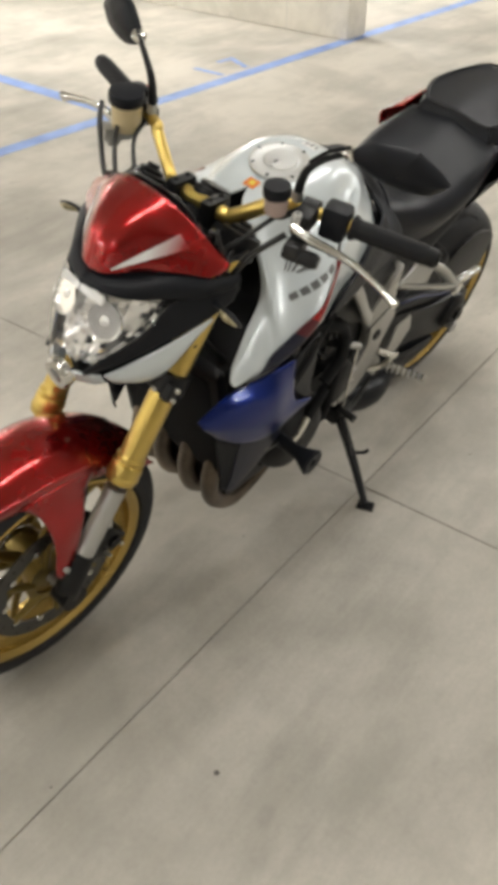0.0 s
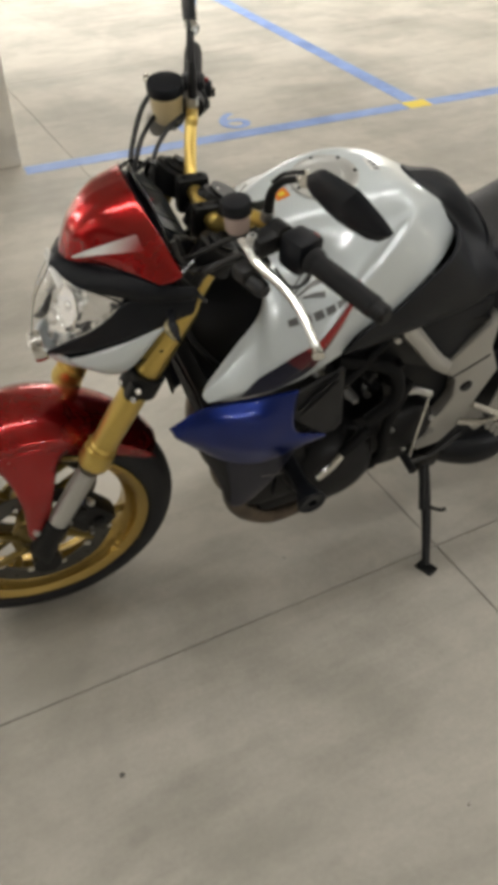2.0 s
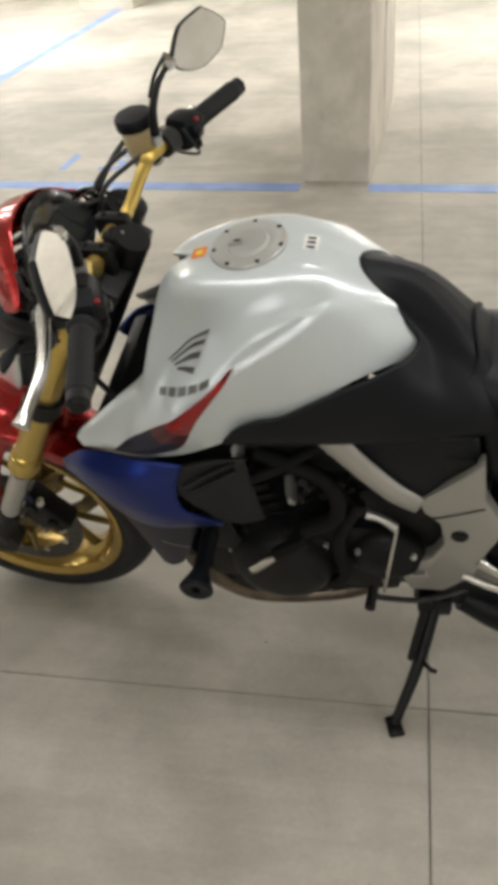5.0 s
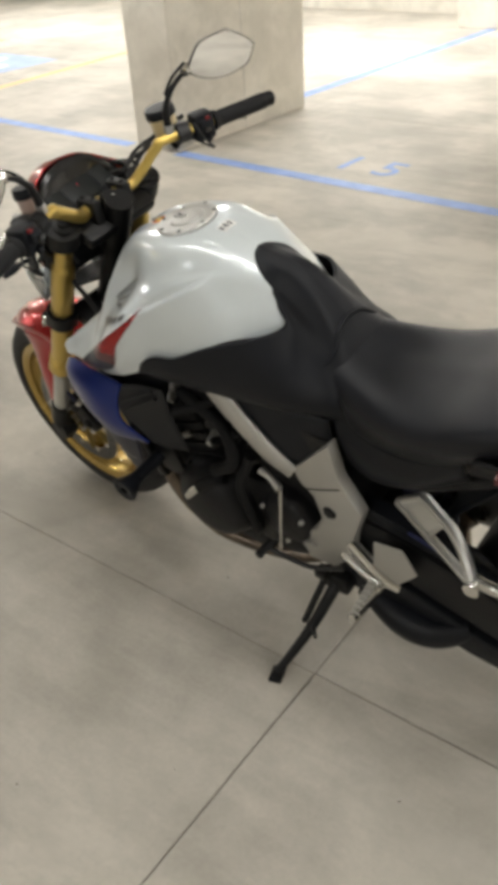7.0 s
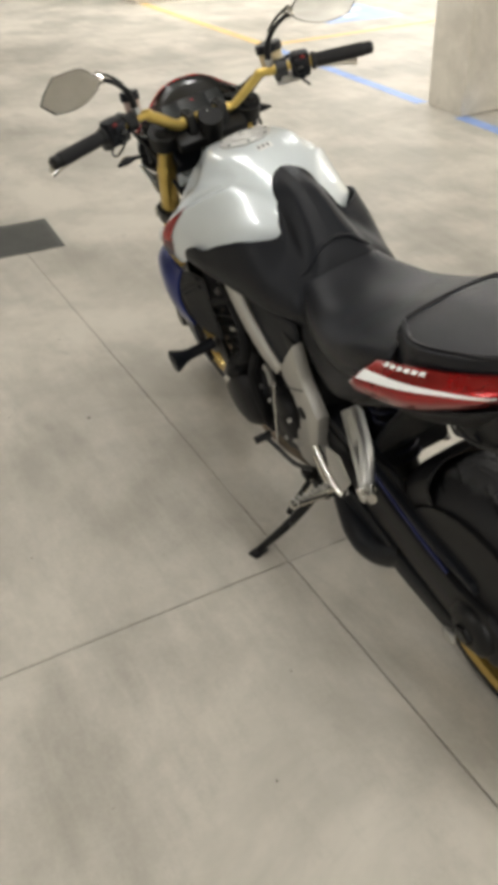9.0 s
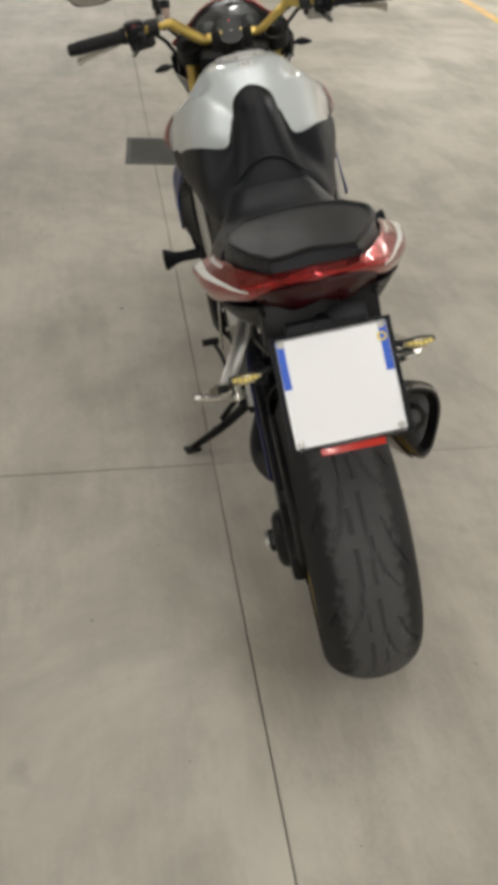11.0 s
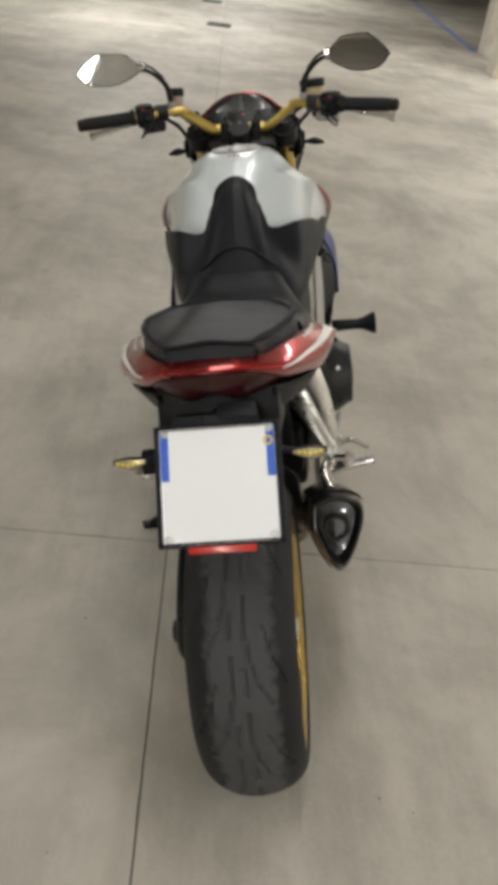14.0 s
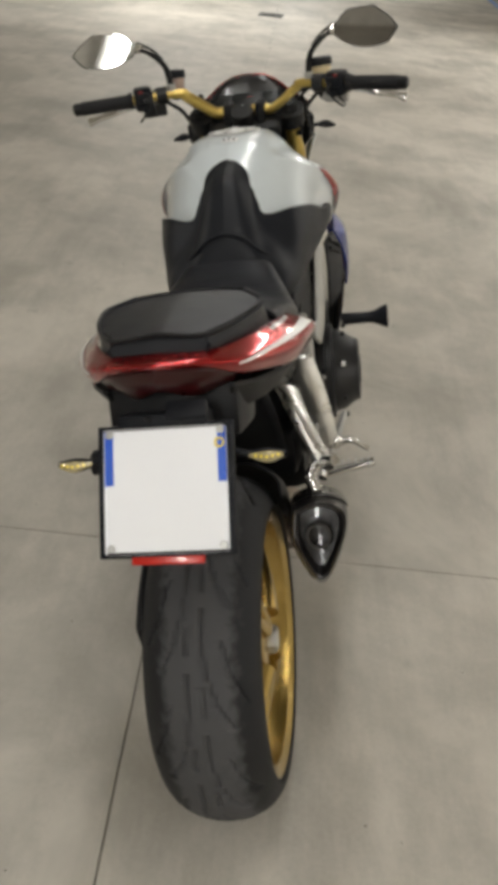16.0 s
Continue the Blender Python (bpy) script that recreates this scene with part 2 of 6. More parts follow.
def concrete(name, light, dark, rough, patch, streak, bump, blotches=2.4, blotch_depth=0.68, stretch=(0.7, 1.9), turn=28.0, strokes=0.0, sheen=0.5):
    """Concrete with broad patches, trowel streaks, spots and fine grain."""
    mat = bpy.data.materials.new(name)
    mat.use_nodes = True
    t = mat.node_tree
    b = t.nodes["Principled BSDF"]
    geo = t.nodes.new("ShaderNodeNewGeometry")
    wide = node(t, "ShaderNodeTexNoise", Scale=patch, Detail=5.0, Roughness=0.62, Distortion=0.3)
    mapping = t.nodes.new("ShaderNodeMapping")
    mapping.inputs["Rotation"].default_value = (0, 0, radians(turn))
    mapping.inputs["Scale"].default_value = (*stretch, 1.0)
    long = node(t, "ShaderNodeTexNoise", Scale=streak, Detail=5.0, Roughness=0.65, Distortion=0.4)
    grain = node(t, "ShaderNodeTexNoise", Scale=85.0, Detail=4.0, Roughness=0.75)
    spots = node(t, "ShaderNodeTexNoise", Scale=9.0, Detail=2.0, Roughness=0.4)
    for n in (wide, grain, spots):
        t.links.new(geo.outputs["Position"], n.inputs["Vector"])
    t.links.new(geo.outputs["Position"], mapping.inputs["Vector"])
    t.links.new(mapping.outputs[0], long.inputs["Vector"])
    s1 = node(t, "ShaderNodeMath")
    s1.operation = "MULTIPLY_ADD"
    s1.inputs[1].default_value = 0.45
    t.links.new(long.outputs["Fac"], s1.inputs[0])
    t.links.new(wide.outputs["Fac"], s1.inputs[2])
    s2 = node(t, "ShaderNodeMath")
    s2.operation = "MULTIPLY_ADD"
    s2.inputs[1].default_value = 0.20
    t.links.new(grain.outputs["Fac"], s2.inputs[0])
    t.links.new(s1.outputs[0], s2.inputs[2])
    b.inputs["Specular IOR Level"].default_value = sheen
    # power-float strokes that sweep in wide arcs
    arcs = node(t, "ShaderNodeTexNoise", Scale=1.0, Detail=4.0, Roughness=0.7, Distortion=0.6)
    sweep = t.nodes.new("ShaderNodeMapping")
    sweep.inputs["Rotation"].default_value = (0, 0, radians(turn - 62))
    sweep.inputs["Scale"].default_value = (1.4, 13.0, 1.0)
    t.links.new(geo.outputs["Position"], sweep.inputs["Vector"])
    t.links.new(sweep.outputs[0], arcs.inputs["Vector"])
    s3 = node(t, "ShaderNodeMath")
    s3.operation = "MULTIPLY_ADD"
    s3.inputs[1].default_value = strokes
    t.links.new(arcs.outputs["Fac"], s3.inputs[0])
    t.links.new(s2.outputs[0], s3.inputs[2])
    ramp = t.nodes.new("ShaderNodeMapRange")
    ramp.inputs["From Min"].default_value, ramp.inputs["From Max"].default_value = 0.62 + strokes * 0.5, 0.90 + strokes * 0.5
    t.links.new(s3.outputs[0], ramp.inputs["Value"])
    col = t.nodes.new("ShaderNodeMix")
    col.data_type = "RGBA"
    col.inputs["A"].default_value, col.inputs["B"].default_value = (*dark, 1), (*light, 1)
    t.links.new(ramp.outputs[0], col.inputs["Factor"])
    blotch = node(t, "ShaderNodeTexNoise", Scale=blotches, Detail=6.0, Roughness=0.68, Distortion=0.35)
    t.links.new(geo.outputs["Position"], blotch.inputs["Vector"])
    bl = t.nodes.new("ShaderNodeMapRange")
    bl.inputs["From Min"].default_value, bl.inputs["From Max"].default_value = 0.42, 0.62
    bl.inputs["To Min"].default_value, bl.inputs["To Max"].default_value = 0.0, blotch_depth
    t.links.new(blotch.outputs["Fac"], bl.inputs["Value"])
    worn = t.nodes.new("ShaderNodeMix")
    worn.data_type = "RGBA"
    worn.inputs["B"].default_value = (dark[0] * 0.86, dark[1] * 0.87, dark[2] * 0.86, 1)
    t.links.new(col.outputs["Result"], worn.inputs["A"])
    t.links.new(bl.outputs[0], worn.inputs["Factor"])
    spot = t.nodes.new("ShaderNodeMapRange")
    spot.inputs["From Min"].default_value, spot.inputs["From Max"].default_value = 0.70, 0.78
    spot.inputs["To Min"].default_value, spot.inputs["To Max"].default_value = 0.0, 0.25
    t.links.new(spots.outputs["Fac"], spot.inputs["Value"])
    stain = t.nodes.new("ShaderNodeMix")
    stain.data_type = "RGBA"
    stain.inputs["B"].default_value = (dark[0] * 0.6, dark[1] * 0.6, dark[2] * 0.6, 1)
    t.links.new(worn.outputs["Result"], stain.inputs["A"])
    t.links.new(spot.outputs[0], stain.inputs["Factor"])
    t.links.new(stain.outputs["Result"], b.inputs["Base Color"])
    gl = t.nodes.new("ShaderNodeMapRange")
    gl.inputs["From Min"].default_value, gl.inputs["From Max"].default_value = 0.6, 1.3
    gl.inputs["To Min"].default_value, gl.inputs["To Max"].default_value = rough - 0.08, rough + 0.12
    t.links.new(s2.outputs[0], gl.inputs["Value"])
    t.links.new(gl.outputs[0], b.inputs["Roughness"])
    bp = node(t, "ShaderNodeBump", Strength=bump, Distance=0.004)
    t.links.new(s2.outputs[0], bp.inputs["Height"])
    t.links.new(bp.outputs[0], b.inputs["Normal"])
    return mat


FLOOR = concrete("floor_concrete", (0.53, 0.495, 0.430), (0.320, 0.300, 0.258), 0.62, 1.0, 2.4, 0.12, 1.5, 0.50, (0.6, 1.7), 60.0, 0.22, 0.28)
WALL = concrete("cast_concrete", (0.74, 0.70, 0.62), (0.60, 0.56, 0.49), 0.75, 1.2, 2.2, 0.25)
SOFFIT = concrete("ceiling_concrete", (0.58, 0.56, 0.51), (0.46, 0.44, 0.40), 0.8, 0.6, 1.0, 0.2)

# ---- mesh helpers ----


def part(name, bm, mat, parent=None, label="", m=None, smooth=38.0, solid=0.0):
    """Links a bmesh as one mesh object, under a thing or a part."""
    me = bpy.data.meshes.new(name)
    bm.normal_update()
    bm.to_mesh(me)
    bm.free()
    me.materials.append(mat)
    me.shade_smooth()
    me.set_sharp_from_angle(angle=radians(smooth))
    ob = new(name, me)
    if parent is not None:
        ob.parent = parent
    if m is not None:
        ob.matrix_local = m
    if solid:
        mod = ob.modifiers.new("thickness", "SOLIDIFY")
        mod.thickness, mod.offset = solid, -1.0
    if label:
        ob["label"] = label
    return ob


def curve(pts, n):
    """n points of a smooth line through pts."""
    pts = [Vector(p) for p in pts]
    if len(pts) == 2:
        return [pts[0].lerp(pts[1], i / (n - 1)) for i in range(n)]
    ext = [pts[0] * 2 - pts[1], *pts, pts[-1] * 2 - pts[-2]]
    out = []
    for i in range(n):
        f = i / (n - 1) * (len(pts) - 1)
        k = min(int(f), len(pts) - 2)
        u = f - k
        a, b, c, d = ext[k:k + 4]
        out.append(0.5 * ((2 * b) + (c - a) * u + (2 * a - 5 * b + 4 * c - d) * u * u + (3 * b - a - 3 * c + d) * u ** 3))
    return out


def grid_mesh(rows, bm=None, close=False):
    """A sheet through rows of points; close joins the ends of each row."""
    bm = bm or bmesh.new()
    vs = [[bm.verts.new(p) for p in row] for row in rows]
    for a, b in zip(vs, vs[1:]):
        w = len(a)
        for i in range(w if close else w - 1):
            j = (i + 1) % w
            bm.faces.new((a[i], a[j], b[j], b[i]))
    return bm


def tidy(bm, dist=0.0004):
    bmesh.ops.remove_doubles(bm, verts=bm.verts, dist=dist)
    bmesh.ops.recalc_face_normals(bm, faces=bm.faces)
    return bm


def skin(lines, n, k, both=False, bm=None):
    """A sheet through several lines; both adds its mirror image across y = 0."""
    fine = [curve(line, n) for line in lines]
    rows = [curve([line[i] for line in fine], k) for i in range(n)]
    bm = grid_mesh(rows, bm)
    if both:
        grid_mesh([[Vector((p.x, -p.y, p.z)) for p in reversed(row)] for row in rows], bm)
    return tidy(bm)


def tube(pts, r, seg=12, n=0, bm=None, cap=True, flat=1.0):
    """A round bar along a smooth line; r is one radius or one for each point."""
    line = curve(pts, n or max(2, (len(pts) - 1) * 6 + 1))
    rs = [r] * len(pts) if not isinstance(r, (list, tuple)) else list(r)
    fine_r = [v.x for v in curve([(q, 0, 0) for q in rs], len(line))]
    bm = bm or bmesh.new()
    side = None
    rows = []
    for i, p in enumerate(line):
        d = (line[min(i + 1, len(line) - 1)] - line[max(i - 1, 0)]).normalized()
        if side is None:
            side = d.orthogonal().normalized()
        side = (side - d * side.dot(d)).normalized()
        up = d.cross(side)
        rows.append([bm.verts.new(p + fine_r[i] * (math.cos(a) * side + flat * math.sin(a) * up)) for a in [2 * math.pi * j / seg for j in range(seg)]])
    for a, b in zip(rows, rows[1:]):
        for j in range(seg):
            bm.faces.new((a[j], a[(j + 1) % seg], b[(j + 1) % seg], b[j]))
    if cap:
        bm.faces.new(list(reversed(rows[0])))
        bm.faces.new(rows[-1])
    return bm


def lathe(profile, centre, axis=(0, 1, 0), seg=48, bm=None, closed=False, arc=None):
    """Turns (radius, height) pairs round an axis."""
    bm = bm or bmesh.new()
    ax = Vector(axis).normalized()
    sx = ax.orthogonal().normalized()
    sy = ax.cross(sx)
    rows = []
    for r, h in profile:
        rows.append([bm.verts.new(Vector(centre) + ax * h + r * (math.cos(a) * sx + math.sin(a) * sy)) for a in [2 * math.pi * j / seg for j in range(seg)]])
    pairs = list(zip(rows, rows[1:]))
    if closed:
        pairs.append((rows[-1], rows[0]))
    for a, b in pairs:
        for j in range(seg):
            bm.faces.new((a[j], a[(j + 1) % seg], b[(j + 1) % seg], b[j]))
    if not closed:
        if profile[0][0] > 1e-4:
            bm.faces.new(list(reversed(rows[0])))
        if profile[-1][0] > 1e-4:
            bm.faces.new(rows[-1])
    return tidy(bm, 0.00005)


def plate(outline, lo, hi, bevel=0.003, axis="y", bm=None):
    """A flat piece: an outline in the plane across axis, from lo to hi along it."""
    bm = bm or bmesh.new()

    def at(p, h):
        return {"y": (p[0], h, p[1]), "x": (h, p[0], p[1]), "z": (p[0], p[1], h)}[axis]
    a = [bm.verts.new(at(p, lo)) for p in outline]
    b = [bm.verts.new(at(p, hi)) for p in outline]
    fs = [bm.faces.new(a), bm.faces.new(list(reversed(b)))]
    for i in range(len(a)):
        j = (i + 1) % len(a)
        fs.append(bm.faces.new((a[i], b[i], b[j], a[j])))
    bmesh.ops.recalc_face_normals(bm, faces=fs)
    if bevel:
        es = list({e for f in fs for e in f.edges})
        bmesh.ops.bevel(bm, geom=es, offset=bevel, segments=2, affect="EDGES", profile=0.6)
    return bm


def block(size, m=None, bevel=0.004, bm=None, seg=2):
    """A rounded box of that size, at the pose m."""
    one = bmesh.new()
    bmesh.ops.create_cube(one, size=1.0)
    bmesh.ops.scale(one, vec=size, verts=one.verts)
    if bevel:
        bmesh.ops.bevel(one, geom=list(one.edges), offset=bevel, segments=seg, affect="EDGES", profile=0.6)
    if m is not None:
        bmesh.ops.transform(one, matrix=m, verts=one.verts)
    if bm is None:
        return one
    tmp = bpy.data.meshes.new("tmp")
    one.to_mesh(tmp)
    one.free()
    bm.from_mesh(tmp)
    bpy.data.meshes.remove(tmp)
    return bm


def rod(a, b, r, r2=None, seg=16, bm=None):
    return tube([a, b], [r, r2 if r2 is not None else r], seg, 2, bm)


def moved(x, y, z, rx=0, ry=0, rz=0):
    return pose(x, y, z, rx, ry, rz)


def bolt(at, axis=(0, 1, 0), r=0.007, h=0.005):
    return lathe([(0, -h), (r, -h), (r, h * 0.6), (r * 0.75, h), (r * 0.4, h), (r * 0.4, h * 0.4), (0, h * 0.4)], at, axis, 12)

# ---- the place ----
X0, X1, Y0, Y1 = -14.0, 27.0, -9.0, 9.0


def structure(ob, label, category):
    return tagged(ob, label, category, kind="structure")


def wall_box(name, u0, v0, u1, v1, z0, z1, mat, label, category, bevel=0.012):
    """A wall, post or slab of the bay grid."""
    bm = block((u1 - u0, v1 - v0, z1 - z0), moved((u0 + u1) / 2, (v0 + v1) / 2, (z0 + z1) / 2), bevel)
    return structure(part(name, bm, mat, m=GRID), label, category)


# floor: slabs cast between sawn joints over a dark bed
floor = new("floor")
structure(floor, "smooth beige-grey concrete garage floor with sawn joints and stains", "floor")
part("bed", block((X1 - X0 + 4, Y1 - Y0 + 4, 0.1), moved((X0 + X1) / 2, (Y0 + Y1) / 2, -0.0535), 0), JOINT, floor)
xs, ys = [X0 - 1, -0.02, 12.2, X1 + 1], [Y0 - 1, -4.6, 0.0, 4.6, Y1 + 1]
GAP = 0.0012
for i in range(len(xs) - 1):
    for j in range(len(ys) - 1):
        a, b, c, d = xs[i] + GAP, xs[i + 1] - GAP, ys[j] + GAP, ys[j + 1] - GAP
        part("slab", block((b - a, d - c, 0.05), moved((a + b) / 2, (c + d) / 2, -0.025), 0.002, seg=1), FLOOR, floor)

wall_box("wall_south", X0, Y0 - 0.3, X1, Y0, 0, CEILING, WALL, "board-marked cast concrete garage wall", "wall")
wall_box("wall_north", X0, Y1, X1, Y1 + 0.3, 0, CEILING, WALL, "board-marked cast concrete garage wall", "wall")
wall_box("wall_west", X0 - 0.3, Y0, X0, Y1, 0, CEILING, WALL, "board-marked cast concrete garage wall", "wall")
wall_box("wall_east", X1, Y0, X1 + 0.3, Y1, 0, CEILING, WALL, "board-marked cast concrete garage wall", "wall")
wall_box("ceiling", X0 - 0.3, Y0 - 0.3, X1 + 0.3, Y1 + 0.3, CEILING, CEILING + 0.25, SOFFIT, "raw concrete garage ceiling", "ceiling", 0)


def pier(u0, v0, u1, v1, label):
    """A concrete pier with formwork seams let into its faces."""
    bm = block((u1 - u0, v1 - v0, CEILING), moved((u0 + u1) / 2, (v0 + v1) / 2, CEILING / 2), 0.018)
    ob = part("pier", bm, WALL, m=GRID)
    tagged(ob, label, "pillar", "concrete piers between the bays", "structure")
    n = max(1, round((v1 - v0) / 0.62))
    for k in range(1, n):
        for u in (u0 - 0.001, u1 + 0.001):
            part("formwork_seam", block((0.004, 0.006, CEILING - 0.02), moved(u, v0 + (v1 - v0) * k / n, CEILING / 2), 0), SOFFIT, ob)
    return ob


pier(0.43, -4.55, 0.78, -3.12, "beige cast concrete pier beside the numbered bays")
pier(3.35, -4.48, 3.75, -3.05, "broad beige cast concrete pier with a worn corner")
pier(-4.45, -8.98, -4.20, -3.05, "long thin concrete fin wall between the bays")
pier(9.75, -4.35, 10.2, -2.85, "beige cast concrete pier far down the garage")
pier(11.75, -4.6, 12.2, -3.1, "beige cast concrete pier far down the garage")
pier(3.45, -8.98, 4.05, -8.2, "concrete pier standing out from the back wall")

LINE_V = -3.055


def stripe(name, u0, v0, u1, v1, mat, label, category="floor marking", h=0.0018, m=None):
    """A painted band on the floor, from one end to the other."""
    a, b = Vector((u0, v0, 0)), Vector((u1, v1, 0))
    ang = math.degrees(math.atan2(v1 - v0, u1 - u0))
    mid = (a + b) / 2
    ob = part(name, block(((b - a).length, 0.105, h), moved(mid.x, mid.y, h / 2, 0, 0, ang), 0), mat, m=GRID if m is None else m)
    return structure(ob, label, category)


for a, b in ((-13.0, 0.43), (0.78, 3.36), (3.82, 6.30)):
    stripe("bay_line", a, LINE_V, b, LINE_V, LINE, "worn blue painted bay line on concrete")
stripe("bay_line", 12.2, LINE_V, 26, LINE_V, LINE, "worn blue painted bay line on concrete")
for u in (-1.86, 3.62):
    stripe("bay_line", u, LINE_V - 0.06 if u < 0 else -4.48, u, -8.2, LINE, "worn blue painted line between two bays")
for u in (-1.86, 6.38):
    ob = part("corner_tick", block((0.15, 0.11, 0.0024), moved(u, LINE_V, 0.0012 + 0.0014), 0), TICK, m=GRID)
    structure(ob, "yellow painted tick where bay lines meet", "floor marking")
stripe("orange_line", 6.45, LINE_V, 9.75, LINE_V + 0.1, AMBERLINE, "faded orange painted floor line")
stripe("orange_line", 6.42, LINE_V - 0.06, 6.9, -8.2, AMBERLINE, "faded orange painted floor line")
stripe("orange_line", 11.2, -3.2, 11.7, -4.6, AMBERLINE, "faded orange painted floor line")
ob = part("accessible_bay_sign", block((1.0, 0.95, 0.002), moved(7.6, -4.6, 0.001), 0), PALELINE, m=GRID)
structure(ob, "blue square with a white sign painted on the floor", "floor marking")
part("white_mark", block((0.42, 0.16, 0.001), moved(7.55, -4.5, 0.003, 0, 0, 20), 0), PAINTWHITE, ob)
part("white_mark", block((0.16, 0.40, 0.001), moved(7.75, -4.7, 0.003, 0, 0, 20), 0), PAINTWHITE, ob)
ob = part("hatched_patch", block((0.9, 0.5, 0.002), moved(9.3, -5.5, 0.001), 0), AMBERLINE, m=GRID)
structure(ob, "faded orange painted patch on the floor", "floor marking")


def number(text, u, v, size=0.38):
    """A bay number painted flat on the floor, read from the aisle."""
    data = bpy.data.curves.new("bay_number", "FONT")
    data.body, data.size, data.extrude, data.space_character, data.align_x, data.offset = text, size, 0.0008, 1.55, "CENTER", 0.004
    tmp = new("bay_number_text", data)
    me = bpy.data.meshes.new_from_object(tmp)
    bpy.data.objects.remove(tmp)
    ob = new("bay_number", me)
    me.materials.clear()
    me.materials.append(LINE)
    ob.matrix_world = GRID @ moved(u, v, 0.001, 0, 0, 180)
    structure(ob, "blue painted bay number " + text + " on the concrete floor", "floor marking")


number("15", 2.06, -3.30)
number("16", -0.64, -3.15)
number("17", -3.04, -3.15)


def drain(u, v):
    """A cast grating in its frame, nearly flush with the floor."""
    root = part("floor_drain", block((0.42, 0.34, 0.004), moved(0, 0, 0.002), 0.0015, seg=1), GRATE, m=GRID @ moved(u, v, 0))
    tagged(root, "dark cast iron floor drain cover, flush with the concrete", "drain", "floor drains")
    for i in range(13):
        part("bar", block((0.012, 0.29, 0.003), moved(-0.168 + i * 0.028, 0, 0.0052), 0.001, seg=1), GRATE, root)
    return root


drain(2.65, 0.13)
drain(11.25, 0.76)
drain(14.16, 1.12)

# crumbs and specks on the floor
random.seed(5)
bm = bmesh.new()
for i in range(170):
    x, y = random.uniform(-3, 4), random.uniform(-3, 2.2)
    r = random.uniform(0.0012, 0.0035)
    bmesh.ops.create_icosphere(bm, subdivisions=1, radius=r, matrix=moved(x, y, r * 0.4) @ Matrix.Diagonal((1, 1, 0.5, 1)))
ob = part("floor_grit", bm, JOINT)
tagged(ob, "dark specks of grit scattered on the concrete", "grit", kind="stuff")
ob = part("tar_spot", lathe([(0, 0), (0.006, 0), (0.005, 0.0012), (0, 0.0018)], (0.921, 0.226, 0), (0, 0, 1), 14), JOINT)
tagged(ob, "small dark spot on the concrete floor", "stain")

for u, v, watts in LAMPS:
    m = tube_lamp(u, v, watts)
    body = part("ceiling_lamp", block((2.50, 0.14, 0.06), moved(0, 0, -0.03), 0.012), ENAMEL, m=m)
    tagged(body, "lit fluorescent batten lamp under the concrete ceiling, out of view, some added for fill", "lamp", "ceiling lamps")
    part("diffuser", block((2.42, 0.07, 0.05), moved(0, 0, -0.085), 0.02), TUBE, body)
# ---- the motorcycle: x ahead, y to its left, z up from the rear tyre's foot ----
from mathutils.bvhtree import BVHTree

bike = new("motorcycle")
tagged(bike, "red, white and blue motorcycle with gold wheels on its side stand", "motorcycle")
bike.matrix_world = moved(-0.685, -0.267, 0, -12.8, 0, -2.6)
RAKE = Vector((-0.474, 0, 0.880))
REAR, FRONT = Vector((0.052, 0.004, 0.315)), Vector((1.592, 0, 0.313))
HEAD = Vector((1.205, 0, 1.0))
STEER = Matrix.Translation(HEAD) @ Matrix.Rotation(radians(-3.0), 4, RAKE) @ Matrix.Translation(-HEAD)


def fork_at(z, y=0.0, ahead=0.0):
    """A point on the fork's line at a height."""
    return Vector((1.283 + 0.539 * (0.921 - z) + ahead, y, z))


def drape(bvh, corners, way, n=10, k=6, lift=0.0012, bm=None):
    """A thin patch laid on a surface: four corners, cast along a direction."""
    a, b, c, d = [Vector(p) for p in corners]
    way = Vector(way)
    rows = []
    for i in range(n + 1):
        row = []
        for j in range(k + 1):
            p = a.lerp(b, i / n).lerp(d.lerp(c, i / n), j / k)
            hit, nor, _, _ = bvh.ray_cast(p - way * 0.6, way)
            if hit is None:
                hit, nor = bvh.find_nearest(p)[:2]
            if nor.dot(way) > 0:
                nor = -nor
            row.append(hit + nor * lift)
        rows.append(row)
    return grid_mesh(rows, bm)


# -- wheels --


